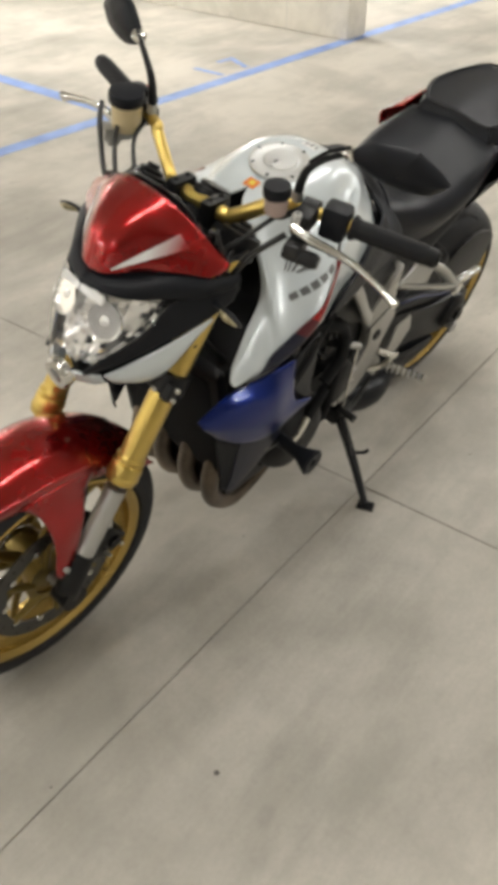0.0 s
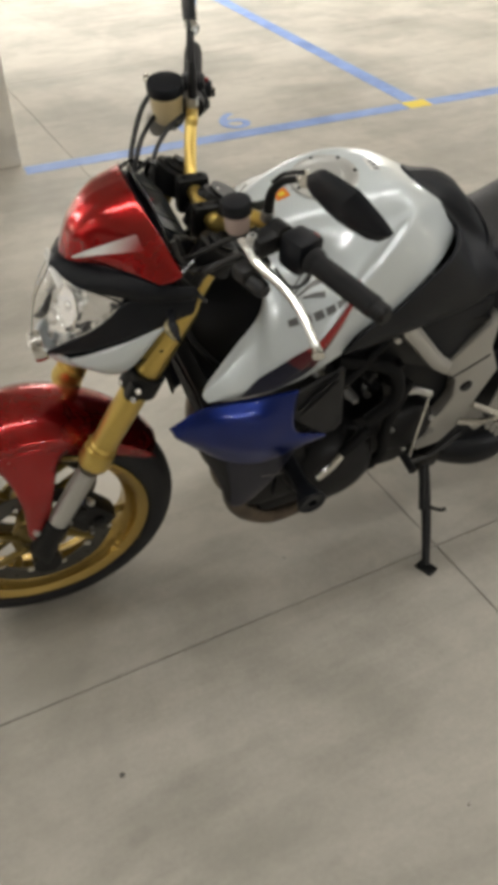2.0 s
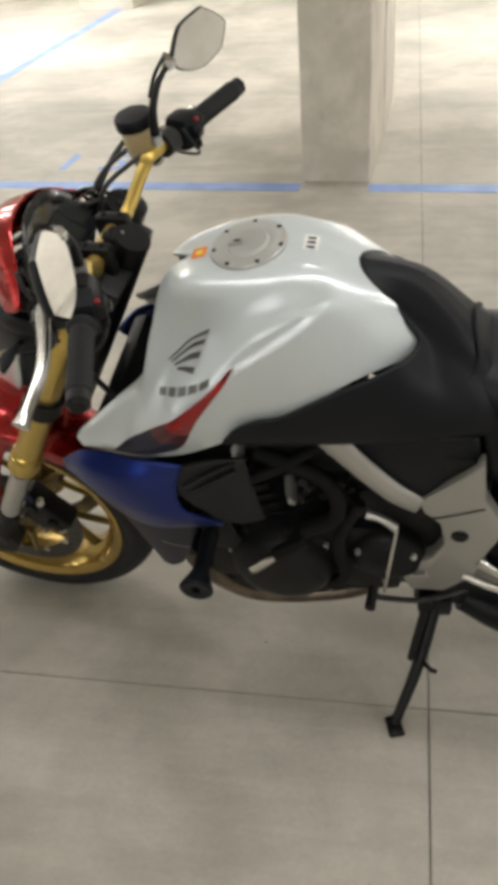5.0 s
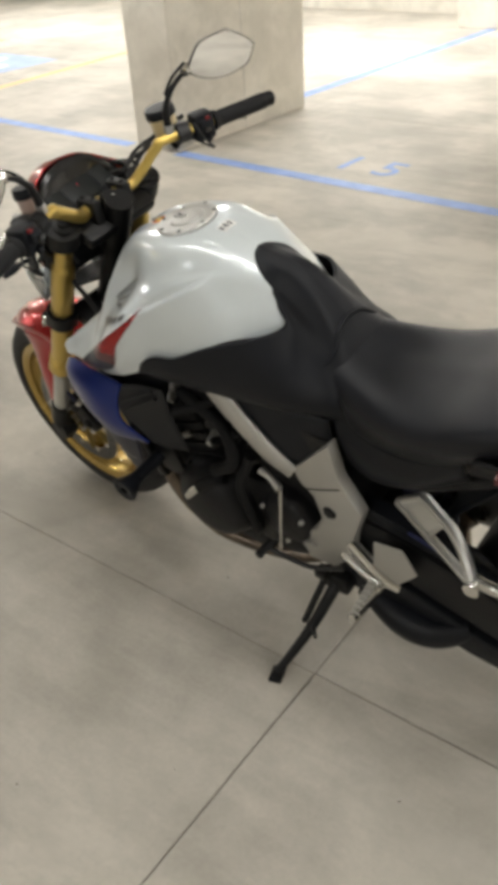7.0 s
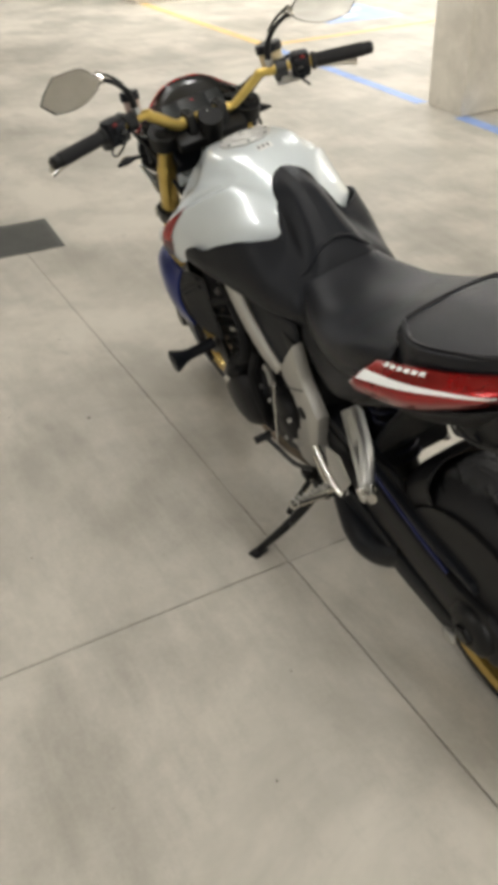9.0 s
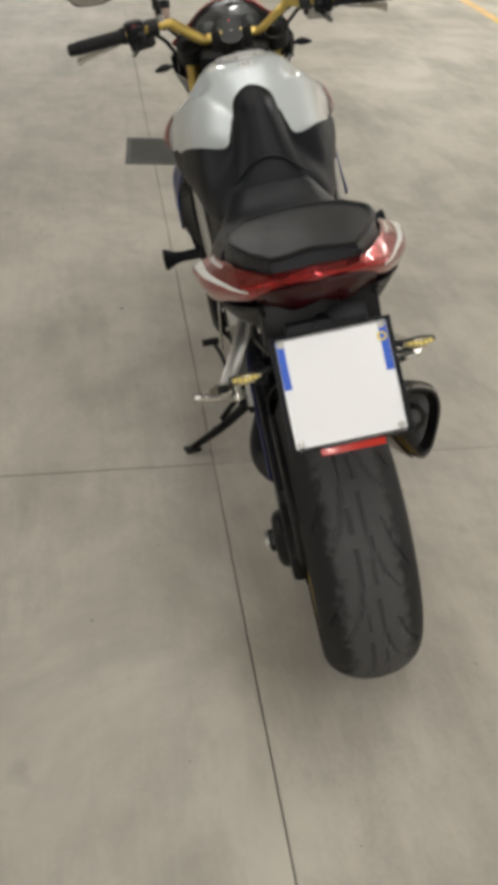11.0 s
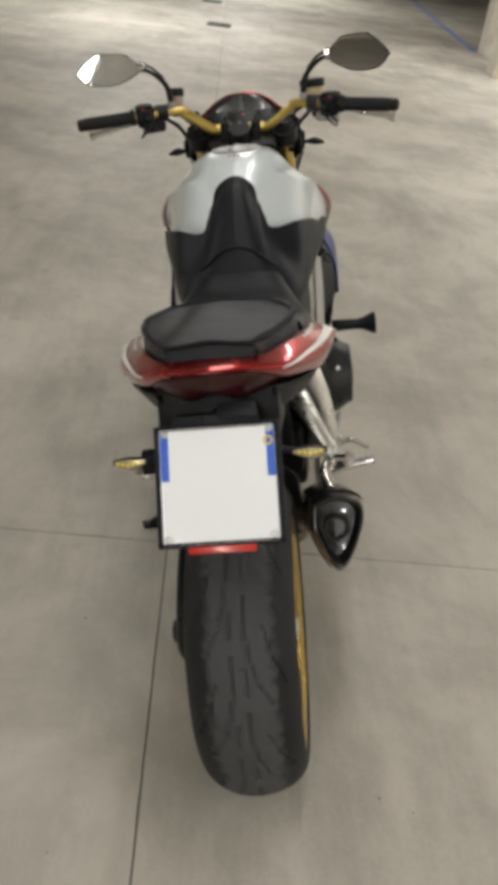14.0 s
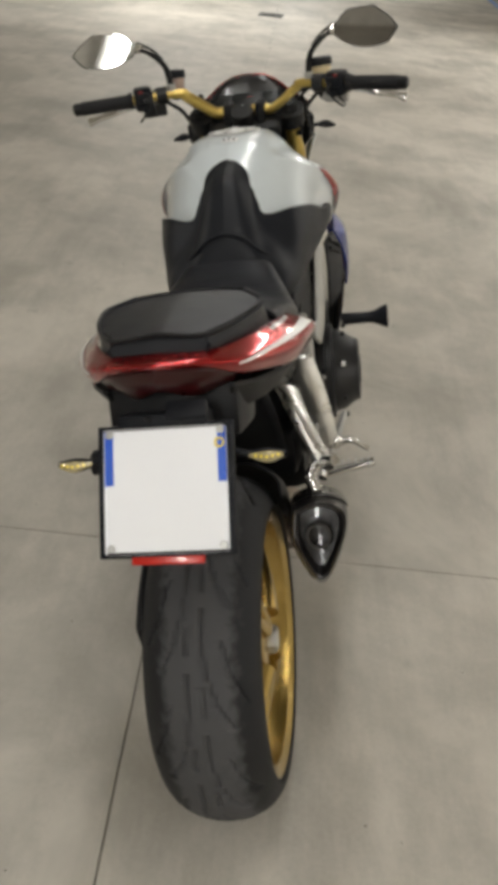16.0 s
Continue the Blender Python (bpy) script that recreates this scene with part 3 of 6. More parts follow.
def tyre(centre, R, W, crown, bead, bead_w, seg, lines, period):
    """A tyre round the wheel's axle; lines are its tread grooves, repeated round it."""
    n = 64
    prof = []
    for i in range(n + 1):
        a = radians(-112 + 224 * i / n)
        prof.append((R - crown * (1 - math.cos(a)) * (0.92 if abs(a) < 1.57 else 1.0), W / 2 * math.sin(a) if abs(a) < 1.57 else math.copysign(W / 2 * (1 - 0.20 * (abs(a) - 1.57)), a)))
    prof = [(bead, -bead_w), (bead + 0.0115, -bead_w - 0.003)] + [p for p in prof if p[0] > bead + 0.016] + [(bead + 0.0115, bead_w + 0.003), (bead, bead_w)]
    r = np.array([p[0] for p in prof])
    h = np.array([p[1] for p in prof])
    th = np.linspace(0, 2 * math.pi, seg, endpoint=False)
    depth = np.zeros((seg, len(prof)))
    s = (th * R) % period
    for side in (1, -1):
        for line in lines:
            for (s0, h0), (s1, h1) in zip(line, line[1:]):
                for shift in (-period, 0, period):
                    off = period * 0.5 if side < 0 else 0
                    px, py = s[:, None] - (s0 + off + shift), side * h[None, :] - h0
                    dx, dy = s1 - s0, h1 - h0
                    f = np.clip((px * dx + py * dy) / (dx * dx + dy * dy), 0, 1)
                    d = np.hypot(px - f * dx, py - f * dy)
                    depth = np.maximum(depth, np.clip((0.0042 - d) / 0.0018, 0, 1) * 0.005)
    depth[:, np.abs(h) < 0.004] *= 0
    bm = bmesh.new()
    rows = []
    for i in range(seg):
        rr = r - depth[i] * (r > bead + 0.03)
        rows.append([bm.verts.new((centre[0] + q * math.cos(th[i]), centre[1] + y, centre[2] + q * math.sin(th[i]))) for q, y in zip(rr, h)])
    for i in range(seg):
        a, b = rows[i], rows[(i + 1) % seg]
        for j in range(len(prof) - 1):
            bm.faces.new((a[j], a[j + 1], b[j + 1], b[j]))
    bmesh.ops.recalc_face_normals(bm, faces=bm.faces)
    return bm


GROOVES = [[(0.0, 0.012), (0.05, 0.012), (0.10, 0.018), (0.15, 0.032), (0.19, 0.054)], [(0.05, 0.042), (0.10, 0.054), (0.15, 0.076)], [(0.12, 0.009), (0.165, 0.013)]]


def wheel_rim(c, half, grow=1.0, seg=72):
    """A cast rim: flanges, well and bead seats in one turned ring."""
    prof = [(0.2290, -half), (0.2290, -half + 0.006), (0.2180, -half + 0.010), (0.2140, -half * 0.55), (0.1960, -half * 0.3), (0.1960, half * 0.3), (0.2140, half * 0.55), (0.2180, half - 0.010),
            (0.2290, half - 0.006), (0.2290, half), (0.2220, half + 0.001), (0.2080, half - 0.008), (0.2030, half * 0.5), (0.1880, half * 0.28), (0.1880, -half * 0.28), (0.2030, -half * 0.5), (0.2080, -half + 0.008), (0.2220, -half - 0.001)]
    return lathe([(r * grow, h) for r, h in prof], c, (0, 1, 0), seg, closed=True)


def spoke(c, ang, y, spread, r0, r1, w):
    """One forked spoke of a cast wheel."""
    bm = bmesh.new()
    for s in (1, -1):
        a0, a1 = radians(ang + s * 3), radians(ang + s * spread)
        pts = [Vector((c[0] + r * math.cos(a), c[1] + yy, c[2] + r * math.sin(a))) for r, a, yy in ((r0, a0, y), (r0 * 0.55 + r1 * 0.45, (a0 + a1) / 2, y * 0.9), (r1, a1, y * 0.55))]
        tube(pts, [w * 1.15, w * 0.85, w], 10, 9, bm, flat=0.75)
    return bm


def front_wheel():
    c = FRONT
    rim = part("front_wheel", wheel_rim(c, 0.057, 1.065), RIMGOLD, bike, "gold cast front wheel", STEER)
    part("tyre", tyre(c, 0.314, 0.124, 0.056, 0.234, 0.046, 560, [[(0.0, 0.008), (0.05, 0.014), (0.10, 0.030)], [(0.05, 0.030), (0.10, 0.046)]], 0.146), RUBBER, rim, "black road tyre with curved tread grooves")
    for k in range(4):
        part("spoke", spoke(c, 35 + 90 * k, 0.0, 17, 0.045, 0.207, 0.013), SPOKEGOLD, rim)
    part("hub", lathe([(0.02, -0.06), (0.045, -0.055), (0.05, -0.03), (0.04, 0), (0.05, 0.03), (0.045, 0.055), (0.02, 0.06)], c, seg=28), SPOKEGOLD, rim)
    for s in (1, -1):
        disc = part("brake_disc", lathe([(0.155, s * 0.062), (0.155, s * 0.067), (0.116, s * 0.067), (0.116, s * 0.062)], c, seg=72, closed=True), DISC, rim, "ventilated steel brake disc")
        for k in range(6):
            a = radians(60 * k + 12)
            part("carrier_arm", rod((c.x + 0.05 * math.cos(a), s * 0.060, c.z + 0.05 * math.sin(a)), (c.x + 0.122 * math.cos(a + 0.25), s * 0.064, c.z + 0.122 * math.sin(a + 0.25)), 0.010, 0.007, 8), SPOKEGOLD, disc)
        bm = lathe([(0.062, s * 0.056), (0.062, s * 0.064), (0.045, s * 0.064), (0.045, s * 0.056)], c, seg=32, closed=True)
        part("disc_carrier", bm, SPOKEGOLD, disc)
        for k in range(10):
            a = radians(36 * k)
            p = (c.x + 0.119 * math.cos(a), s * 0.0665, c.z + 0.119 * math.sin(a))
            part("rivet", lathe([(0, -0.002), (0.008, -0.002), (0.008, 0.002), (0.004, 0.003), (0, 0.003)], p, (0, s, 0), 12), CHROME, disc)
        bm = bmesh.new()
        for k in range(30):
            a = radians(12 * k)
            rr = 0.128 + 0.016 * (k % 3) / 2 + 0.003
            lathe([(0, -0.0004), (0.0032, -0.0004), (0.0032, 0.0004), (0, 0.0004)], (c.x + rr * math.cos(a), s * 0.0675, c.z + rr * math.sin(a)), (0, s, 0), 8, bm)
        part("drilling", bm, MATT, disc)["kind"] = "stuff"
    part("axle", rod((c.x, -0.135, c.z), (c.x, 0.135, c.z), 0.013), SILVER, rim)
    part("valve", rod((c.x - 0.14, 0.0, c.z + 0.13), (c.x - 0.115, 0.02, c.z + 0.105), 0.004), MATT, rim)


def rear_wheel():
    c = REAR
    rim = part("rear_wheel", wheel_rim(c, 0.093, 1.075), RIMGOLD, bike, "gold cast rear wheel, open on one side")
    part("tyre", tyre(c, 0.316, 0.198, 0.076, 0.236, 0.082, 840, GROOVES, 0.19855), TREAD, rim, "wide black road tyre with curved tread grooves")
    for k in range(4):
        part("spoke", spoke(c, 20 + 90 * k, -0.070, 15, 0.06, 0.212, 0.020), RIMGOLD, rim)
    part("hub", lathe([(0.03, -0.075), (0.055, -0.070), (0.075, -0.045), (0.08, 0.0), (0.08, 0.06), (0.05, 0.07)], c, seg=32), RIMGOLD, rim)
    part("axle_nut", lathe([(0, -0.092), (0.022, -0.092), (0.026, -0.086), (0.026, -0.074), (0, -0.074)], c, seg=6), SILVER, rim)
    part("brake_disc", lathe([(0.128, 0.080), (0.128, 0.085), (0.07, 0.085), (0.07, 0.080)], c, seg=56, closed=True), DISC, rim)
    part("sprocket", lathe([(0.105, 0.098), (0.105, 0.104), (0.06, 0.104), (0.06, 0.098)], c, seg=44, closed=True), MATT, rim)


front_wheel()
rear_wheel()

# -- fork, brakes, mudguard --


def fork():
    for s in (1, -1):
        y = 0.116 * s
        bm = tube([fork_at(1.032, y), fork_at(0.945, y), fork_at(0.90, y), fork_at(0.64, y), fork_at(0.615, y), fork_at(0.611, y), fork_at(0.580, y), fork_at(0.574, y)], [0.019, 0.021, 0.026, 0.026, 0.027, 0.031, 0.031, 0.026], 24, 55)
        leg = part("fork_leg", bm, GOLD, bike, "gold anodised upside-down fork leg", STEER)
        part("collar", lathe([(0.0315, -0.004), (0.033, -0.002), (0.033, 0.002), (0.0315, 0.004), (0.025, 0.004), (0.025, -0.004)], fork_at(0.588, y), RAKE, 28, closed=True), GOLD, leg)
        part("collar", lathe([(0.0265, -0.006), (0.0295, -0.003), (0.0295, 0.003), (0.0265, 0.006), (0.024, 0.006), (0.024, -0.006)], fork_at(0.622, y), RAKE, 28, closed=True), GOLD, leg)
        part("slider", tube([fork_at(0.56, y), fork_at(0.40, y)], [0.0215, 0.0215], 20), SILVER, leg, "bare aluminium fork slider")
        bm = tube([fork_at(0.42, y), fork_at(0.36, y), (FRONT.x, y, FRONT.z + 0.02), (FRONT.x, y, FRONT.z - 0.03)], [0.026, 0.027, 0.026, 0.018], 18, 19)
        lathe([(0.0, -0.022), (0.030, -0.022), (0.030, 0.022), (0.0, 0.022)], (FRONT.x, y, FRONT.z), (0, 1, 0), 20, bm)
        part("axle_foot", bm, MATT, leg)
        part("fork_cap", lathe([(0, 0), (0.023, 0), (0.023, 0.012), (0.012, 0.016), (0.012, 0.022), (0, 0.022)], fork_at(1.032, y), RAKE, 20), MATT, leg)
        # caliper behind the leg
        m = moved(FRONT.x - 0.105, 0.082 * s, FRONT.z + 0.085, 0, 38, 0)
        bm = block((0.055, 0.052, 0.125), m, 0.012)
        block((0.075, 0.022, 0.085), m @ moved(0.012, 0.012 * s, 0), 0.008, bm)
        cal = part("brake_caliper", bm, MATT, bike, "black radial brake caliper", STEER)
        for k in (-1, 1):
            part("piston_cap", lathe([(0, 0), (0.014, 0), (0.014, 0.006), (0.008, 0.008), (0, 0.008)], m @ Vector((0, 0.027 * s, 0.030 * k)), (0, s, 0), 18), MATT, cal)
            part("caliper_bolt", bolt(m @ Vector((-0.004, 0.030 * s, 0.055 * k)), (0, s, 0), 0.006), CHROME, cal)
            part("pad_pin", rod(m @ Vector((0.028, 0.006 * s, 0.034 * k)), m @ Vector((0.028, 0.040 * s, 0.034 * k)), 0.004), SILVER, cal)
        part("bleed_nipple", rod(m @ Vector((0.0, 0.024 * s, 0.062)), m @ Vector((0.004, 0.034 * s, 0.082)), 0.004), BRIGHT, cal)
        part("banjo_bolt", bolt(m @ Vector((-0.030, 0.022 * s, 0.030)), (-0.6, s, 0.2), 0.008, 0.008), BRIGHT, cal)
    # triple clamps
    for z, name, dx in ((0.775, "lower_clamp", 0.0), (1.018, "upper_clamp", 0.0)):
        m = Matrix.Translation(fork_at(z)) @ Matrix.Rotation(radians(-28.3), 4, "Y")
        bm = block((0.062, 0.19, 0.030), m @ moved(-0.03, 0, 0), 0.010)
        for s in (1, -1):
            lathe([(0.026, -0.022), (0.036, -0.020), (0.036, 0.020), (0.026, 0.022)], fork_at(z, 0.116 * s), RAKE, 28, bm)
        clamp = part(name, bm, MATT, bike, "", STEER)
        for s in (1, -1):
            part("clamp_bolt", bolt(fork_at(z, 0.116 * s, 0.037), (1, 0, 0.4), 0.006), CHROME, clamp)
            if z < 0.9:
                lug = part("clamp_lug", block((0.026, 0.022, 0.036), Matrix.Translation(fork_at(z, 0.140 * s, 0.022)) @ Matrix.Rotation(radians(-28.3), 4, "Y"), 0.005), MATT, clamp)
                for dz in (-0.009, 0.009):
                    part("lug_bolt", bolt(fork_at(z + dz, 0.152 * s, 0.022), (0.2, s, 0.1), 0.006, 0.006), CHROME, lug)
    bm = tube([fork_at(0.70, 0, -0.045), fork_at(1.05, 0, -0.045)], 0.03, 20)
    part("steering_stem", bm, MATT, bike, "", STEER)


fork()


def mudguard():
    c = FRONT

    def pt(ang, r, y):
        a = radians(ang)
        return (c.x + r * math.cos(a), y, c.z + r * math.sin(a))
    A = [54, 60, 70, 85, 101, 118, 134, 147]
    crown = [0.328, 0.339, 0.346, 0.350, 0.350, 0.345, 0.338, 0.332]
    width = [0.026, 0.053, 0.068, 0.078, 0.080, 0.076, 0.068, 0.060]
    skirt = [0.320, 0.313, 0.296, 0.281, 0.278, 0.274, 0.282, 0.302]
    lines = [[pt(a, r, 0) for a, r in zip(A, crown)],
             [pt(a, r - 0.006, w * 0.55) for a, r, w in zip(A, crown, width)],
             [pt(a, r - 0.024, w * 0.95) for a, r, w in zip(A, crown, width)],
             [pt(a, (r + k) / 2, w * 1.06) for a, r, w, k in zip(A, crown, width, skirt)],
             [pt(a, k, w * 1.03) for a, k, w in zip(A, skirt, width)]]
    guard = part("front_mudguard", skin(lines, 44, 18, True), RED, bike, "glossy red front mudguard", STEER, solid=0.004)
    for s in (1, -1):
        root = [(1.668, 0.0785 * s, 0.603), (1.625, 0.0840 * s, 0.614), (1.570, 0.0850 * s, 0.618), (1.490, 0.0800 * s, 0.608)]
        neck = [(1.634, 0.0890 * s, 0.560), (1.606, 0.0950 * s, 0.562), (1.575, 0.0960 * s, 0.564), (1.530, 0.0900 * s, 0.566)]
        mid = [(1.616, 0.1060 * s, 0.480), (1.598, 0.1140 * s, 0.486), (1.576, 0.1150 * s, 0.494), (1.552, 0.1110 * s, 0.502)]
        low = [(1.618, 0.1080 * s, 0.385), (1.608, 0.1160 * s, 0.372), (1.597, 0.1190 * s, 0.366), (1.586, 0.1170 * s, 0.372)]
        arm = part("mudguard_arm", skin([root, neck, mid, low], 14, 22), RED, guard, "", None, solid=0.005, smooth=60)
        part("arm_bolt", bolt((1.600, 0.121 * s, 0.405), (0, s, 0), 0.007), SILVER, arm)


mudguard()

# -- nose: headlamp, trims, flyscreen, clocks --


def nose():
    back = Matrix.Translation(HEAD) @ Matrix.Rotation(radians(-1.5), 4, RAKE) @ Matrix.Translation(-HEAD) @ Matrix.Translation((-0.012, 0, 0))

    def side(lines, s):
        return [[(x, y * s, z) for x, y, z in line] for line in lines]
    lens = [[(1.487, 0, 0.982), (1.462, 0.066, 0.973), (1.398, 0.121, 0.962)],
            [(1.527, 0, 0.905), (1.508, 0.054, 0.902), (1.456, 0.094, 0.896)],
            [(1.542, 0, 0.825), (1.536, 0.026, 0.826), (1.522, 0.046, 0.832)]]
    lamp = part("headlamp", skin(lens, 26, 26, True), GLASS, bike, "clear glass headlamp with chromed reflector", back, solid=0.003)
    lamp.visible_shadow = False
    inner = [[tuple(Vector(p) * 1.0 + Vector((-0.034, -p[1] * 0.05, -0.002))) for p in line] for line in lens]
    shell = skin(inner, 15, 13, True)
    random.seed(3)
    for v in shell.verts:
        v.co.x += random.uniform(-0.007, 0.007)
    part("reflector", shell, MIRRORED, lamp, "faceted chrome reflector", smooth=6.0)
    for y, z, r in ((0.046, 0.918, 0.034), (-0.046, 0.918, 0.034)):
        x = 1.500 - abs(y) * 0.45 + (0.020 if y == 0 else 0)
        bowl = lathe([(r, 0.0), (r * 1.05, 0.002), (r * 1.05, 0.006), (r * 0.96, 0.004), (r * 0.8, -0.012), (r * 0.4, -0.020), (0.0, -0.022)], (x, y, z), (1, 0.3 * (y > 0) - 0.3 * (y < 0), 0.40), 28)
        cup = part("lamp_bowl", bowl, MIRRORED, lamp)
        part("bulb", lathe([(0, 0.006), (0.008, 0.003), (0.010, -0.006), (0.010, -0.020), (0, -0.020)], (x, y, z), (1, 0, 0.35), 14), MIRRORED, cup)
    part("lamp_bar", block((0.006, 0.10, 0.016), moved(1.486, 0, 0.962, 0, -20, 0), 0.003), ENAMEL, lamp)
    # black surround, white chin, black brow
    inn = [(1.522, 0.047, 0.831), (1.448, 0.094, 0.894), (1.400, 0.120, 0.962), (1.345, 0.150, 0.985), (1.292, 0.172, 0.998)]
    out = [(1.514, 0.051, 0.819), (1.461, 0.078, 0.836), (1.405, 0.126, 0.888), (1.350, 0.163, 0.936), (1.300, 0.170, 0.955)]
    mid = [(a[0] + 0.004, (a[1] + b[1]) / 2 + 0.001, (a[2] + b[2]) / 2) for a, b in zip(inn, out)]
    for s in (1, -1):
        part("headlamp_surround", skin(side((inn, mid, out), s), 26, 10), PLASTIC, bike, "matt black headlamp surround", back, solid=0.006)
    a = [(1.492, 0.066, 0.813), (1.457, 0.087, 0.835), (1.405, 0.129, 0.884), (1.350, 0.169, 0.941)]
    b = [(1.480, 0.073, 0.800), (1.445, 0.103, 0.815), (1.402, 0.136, 0.856), (1.350, 0.172, 0.937)]
    c = [(1.464, 0.070, 0.785), (1.430, 0.104, 0.794), (1.398, 0.131, 0.826), (1.350, 0.167, 0.932)]
    for s in (1, -1):
        part("chin_panel", skin(side((a, b, c), s), 18, 10), WHITE, bike, "pearl white panel under the headlamp", back, solid=0.005)
    part("chin_centre", skin([[(1.536, 0, 0.814), (1.522, 0.040, 0.818), (1.494, 0.062, 0.812)], [(1.530, 0, 0.79), (1.512, 0.040, 0.796), (1.488, 0.064, 0.797)], [(1.505, 0, 0.772), (1.495, 0.036, 0.776), (1.474, 0.058, 0.782)]], 14, 8, True), WHITE, bike, "white panel round the small lamp", back, solid=0.004)
    part("chin_floor", skin([[(1.500, 0, 0.776), (1.42, 0, 0.79), (1.34, 0, 0.82)], [(1.464, 0.066, 0.788), (1.403, 0.110, 0.810), (1.345, 0.140, 0.860)]], 12, 6, True), PLASTIC, bike, "", back, solid=0.004)
    ring = part("position_lamp", lathe([(0.021, 0.008), (0.026, 0.009), (0.029, 0.004), (0.028, -0.014), (0.0, -0.014)], (1.536, 0, 0.800), (1, 0, -0.15), 28), CHROME, bike, "round chrome-ringed lamp under the headlamp", back)
    part("lens", lathe([(0, 0.010), (0.012, 0.009), (0.021, 0.006), (0.021, -0.004), (0, -0.004)], (1.536, 0, 0.800), (1, 0, -0.15), 24), SMOKE, ring)
    brow = [[(1.464, 0, 0.990), (1.425, 0.050, 0.996), (1.388, 0.105, 1.008), (1.345, 0.148, 1.008), (1.292, 0.168, 1.006)],
            [(1.480, 0, 0.986), (1.455, 0.058, 0.984), (1.408, 0.110, 0.992), (1.358, 0.152, 0.994), (1.298, 0.173, 0.996)],
            [(1.494, 0, 0.976), (1.464, 0.064, 0.968), (1.412, 0.110, 0.970), (1.360, 0.150, 0.976), (1.300, 0.172, 0.984)]]
    part("brow", skin(brow, 26, 9, True), PLASTIC, bike, "black brow over the headlamp", back, solid=0.004)
    top = [(1.356, 0, 1.108), (1.354, 0.040, 1.104), (1.345, 0.078, 1.088), (1.332, 0.112, 1.064), (1.317, 0.162, 1.031)]
    hi = [(1.412, 0, 1.090), (1.406, 0.040, 1.085), (1.384, 0.076, 1.072), (1.352, 0.112, 1.056), (1.322, 0.163, 1.027)]
    mid = [(1.450, 0, 1.056), (1.444, 0.032, 1.050), (1.418, 0.062, 1.043), (1.376, 0.100, 1.045), (1.328, 0.162, 1.023)]
    fold = [(1.465, 0, 1.024), (1.458, 0.030, 1.020), (1.430, 0.064, 1.020), (1.384, 0.106, 1.029), (1.334, 0.160, 1.019)]
    low = [(1.474, 0, 0.993), (1.464, 0.030, 0.997), (1.420, 0.070, 1.006), (1.386, 0.112, 1.014), (1.350, 0.152, 1.013)]
    lines = [top, hi, mid, fold, low]
    bm = skin(lines, 40, 30, True)
    bvh = BVHTree.FromBMesh(bm)
    fly = part("flyscreen", bm, RED, bike, "glossy red flyscreen with white flashes", back, solid=0.004)
    for s in (1, -1):
        bm = drape(bvh, [(1.456, 0.032 * s, 1.005), (1.372, 0.094 * s, 1.072), (1.364, 0.112 * s, 1.052), (1.456, 0.034 * s, 1.003)], (-0.75, -0.45 * s, -0.48), 22, 5)
        part("white_flash", bm, FADE, fly, "white flash fading into the red")
    # instruments under the screen
    m = moved(1.312, 0, 1.036, 0, -36, 0)
    bm = block((0.085, 0.175, 0.034), m, 0.016)
    clocks = part("instrument_panel", bm, PLASTIC, bike, "black digital instrument panel", back)
    part("display", block((0.055, 0.075, 0.003), m @ moved(-0.002, 0, 0.018), 0.001), LCD, clocks)
    for s in (1, -1):
        part("display", block((0.045, 0.038, 0.003), m @ moved(0.002, 0.062 * s, 0.018), 0.001), LCD, clocks)
    part("warning_led", lathe([(0, 0.0004), (0.0014, 0.0002), (0.0014, -0.001), (0, -0.001)], m @ Vector((0.012, -0.004, 0.0195)), m.to_3x3() @ Vector((0, 0, 1)), 10), LED, clocks)
    part("screen_back", skin([[(1.342, 0, 1.108), (1.335, 0.052, 1.100), (1.326, 0.094, 1.066), (1.312, 0.145, 1.004)], [(1.315, 0, 1.03), (1.31, 0.06, 1.02), (1.30, 0.10, 1.0), (1.30, 0.135, 0.985)]], 20, 5, True), GLOSS, clocks, "", None, solid=0.003)
    part("wiring_box", block((0.10, 0.21, 0.10), moved(1.35, 0, 0.94), 0.02), PLASTIC, bike, "", back)
    for s in (1, -1):
        bm = rod((1.335, 0.150 * s, 0.962), (1.345, 0.186 * s, 0.964), 0.006, 0.005, 10)
        stem = part("front_indicator", bm, PLASTIC, bike, "slim front indicator", back)
        part("housing", tube([(1.340, 0.176 * s, 0.964), (1.346, 0.200 * s, 0.962), (1.344, 0.226 * s, 0.957)], [0.005, 0.011, 0.004], 14, 13, flat=0.7), PLASTIC, stem)
        part("lens", tube([(1.347, 0.180 * s, 0.964), (1.354, 0.200 * s, 0.963), (1.351, 0.222 * s, 0.958)], [0.003, 0.0088, 0.003], 14, 13, flat=0.7), OLIVE, stem)


nose()

# -- handlebar and controls --


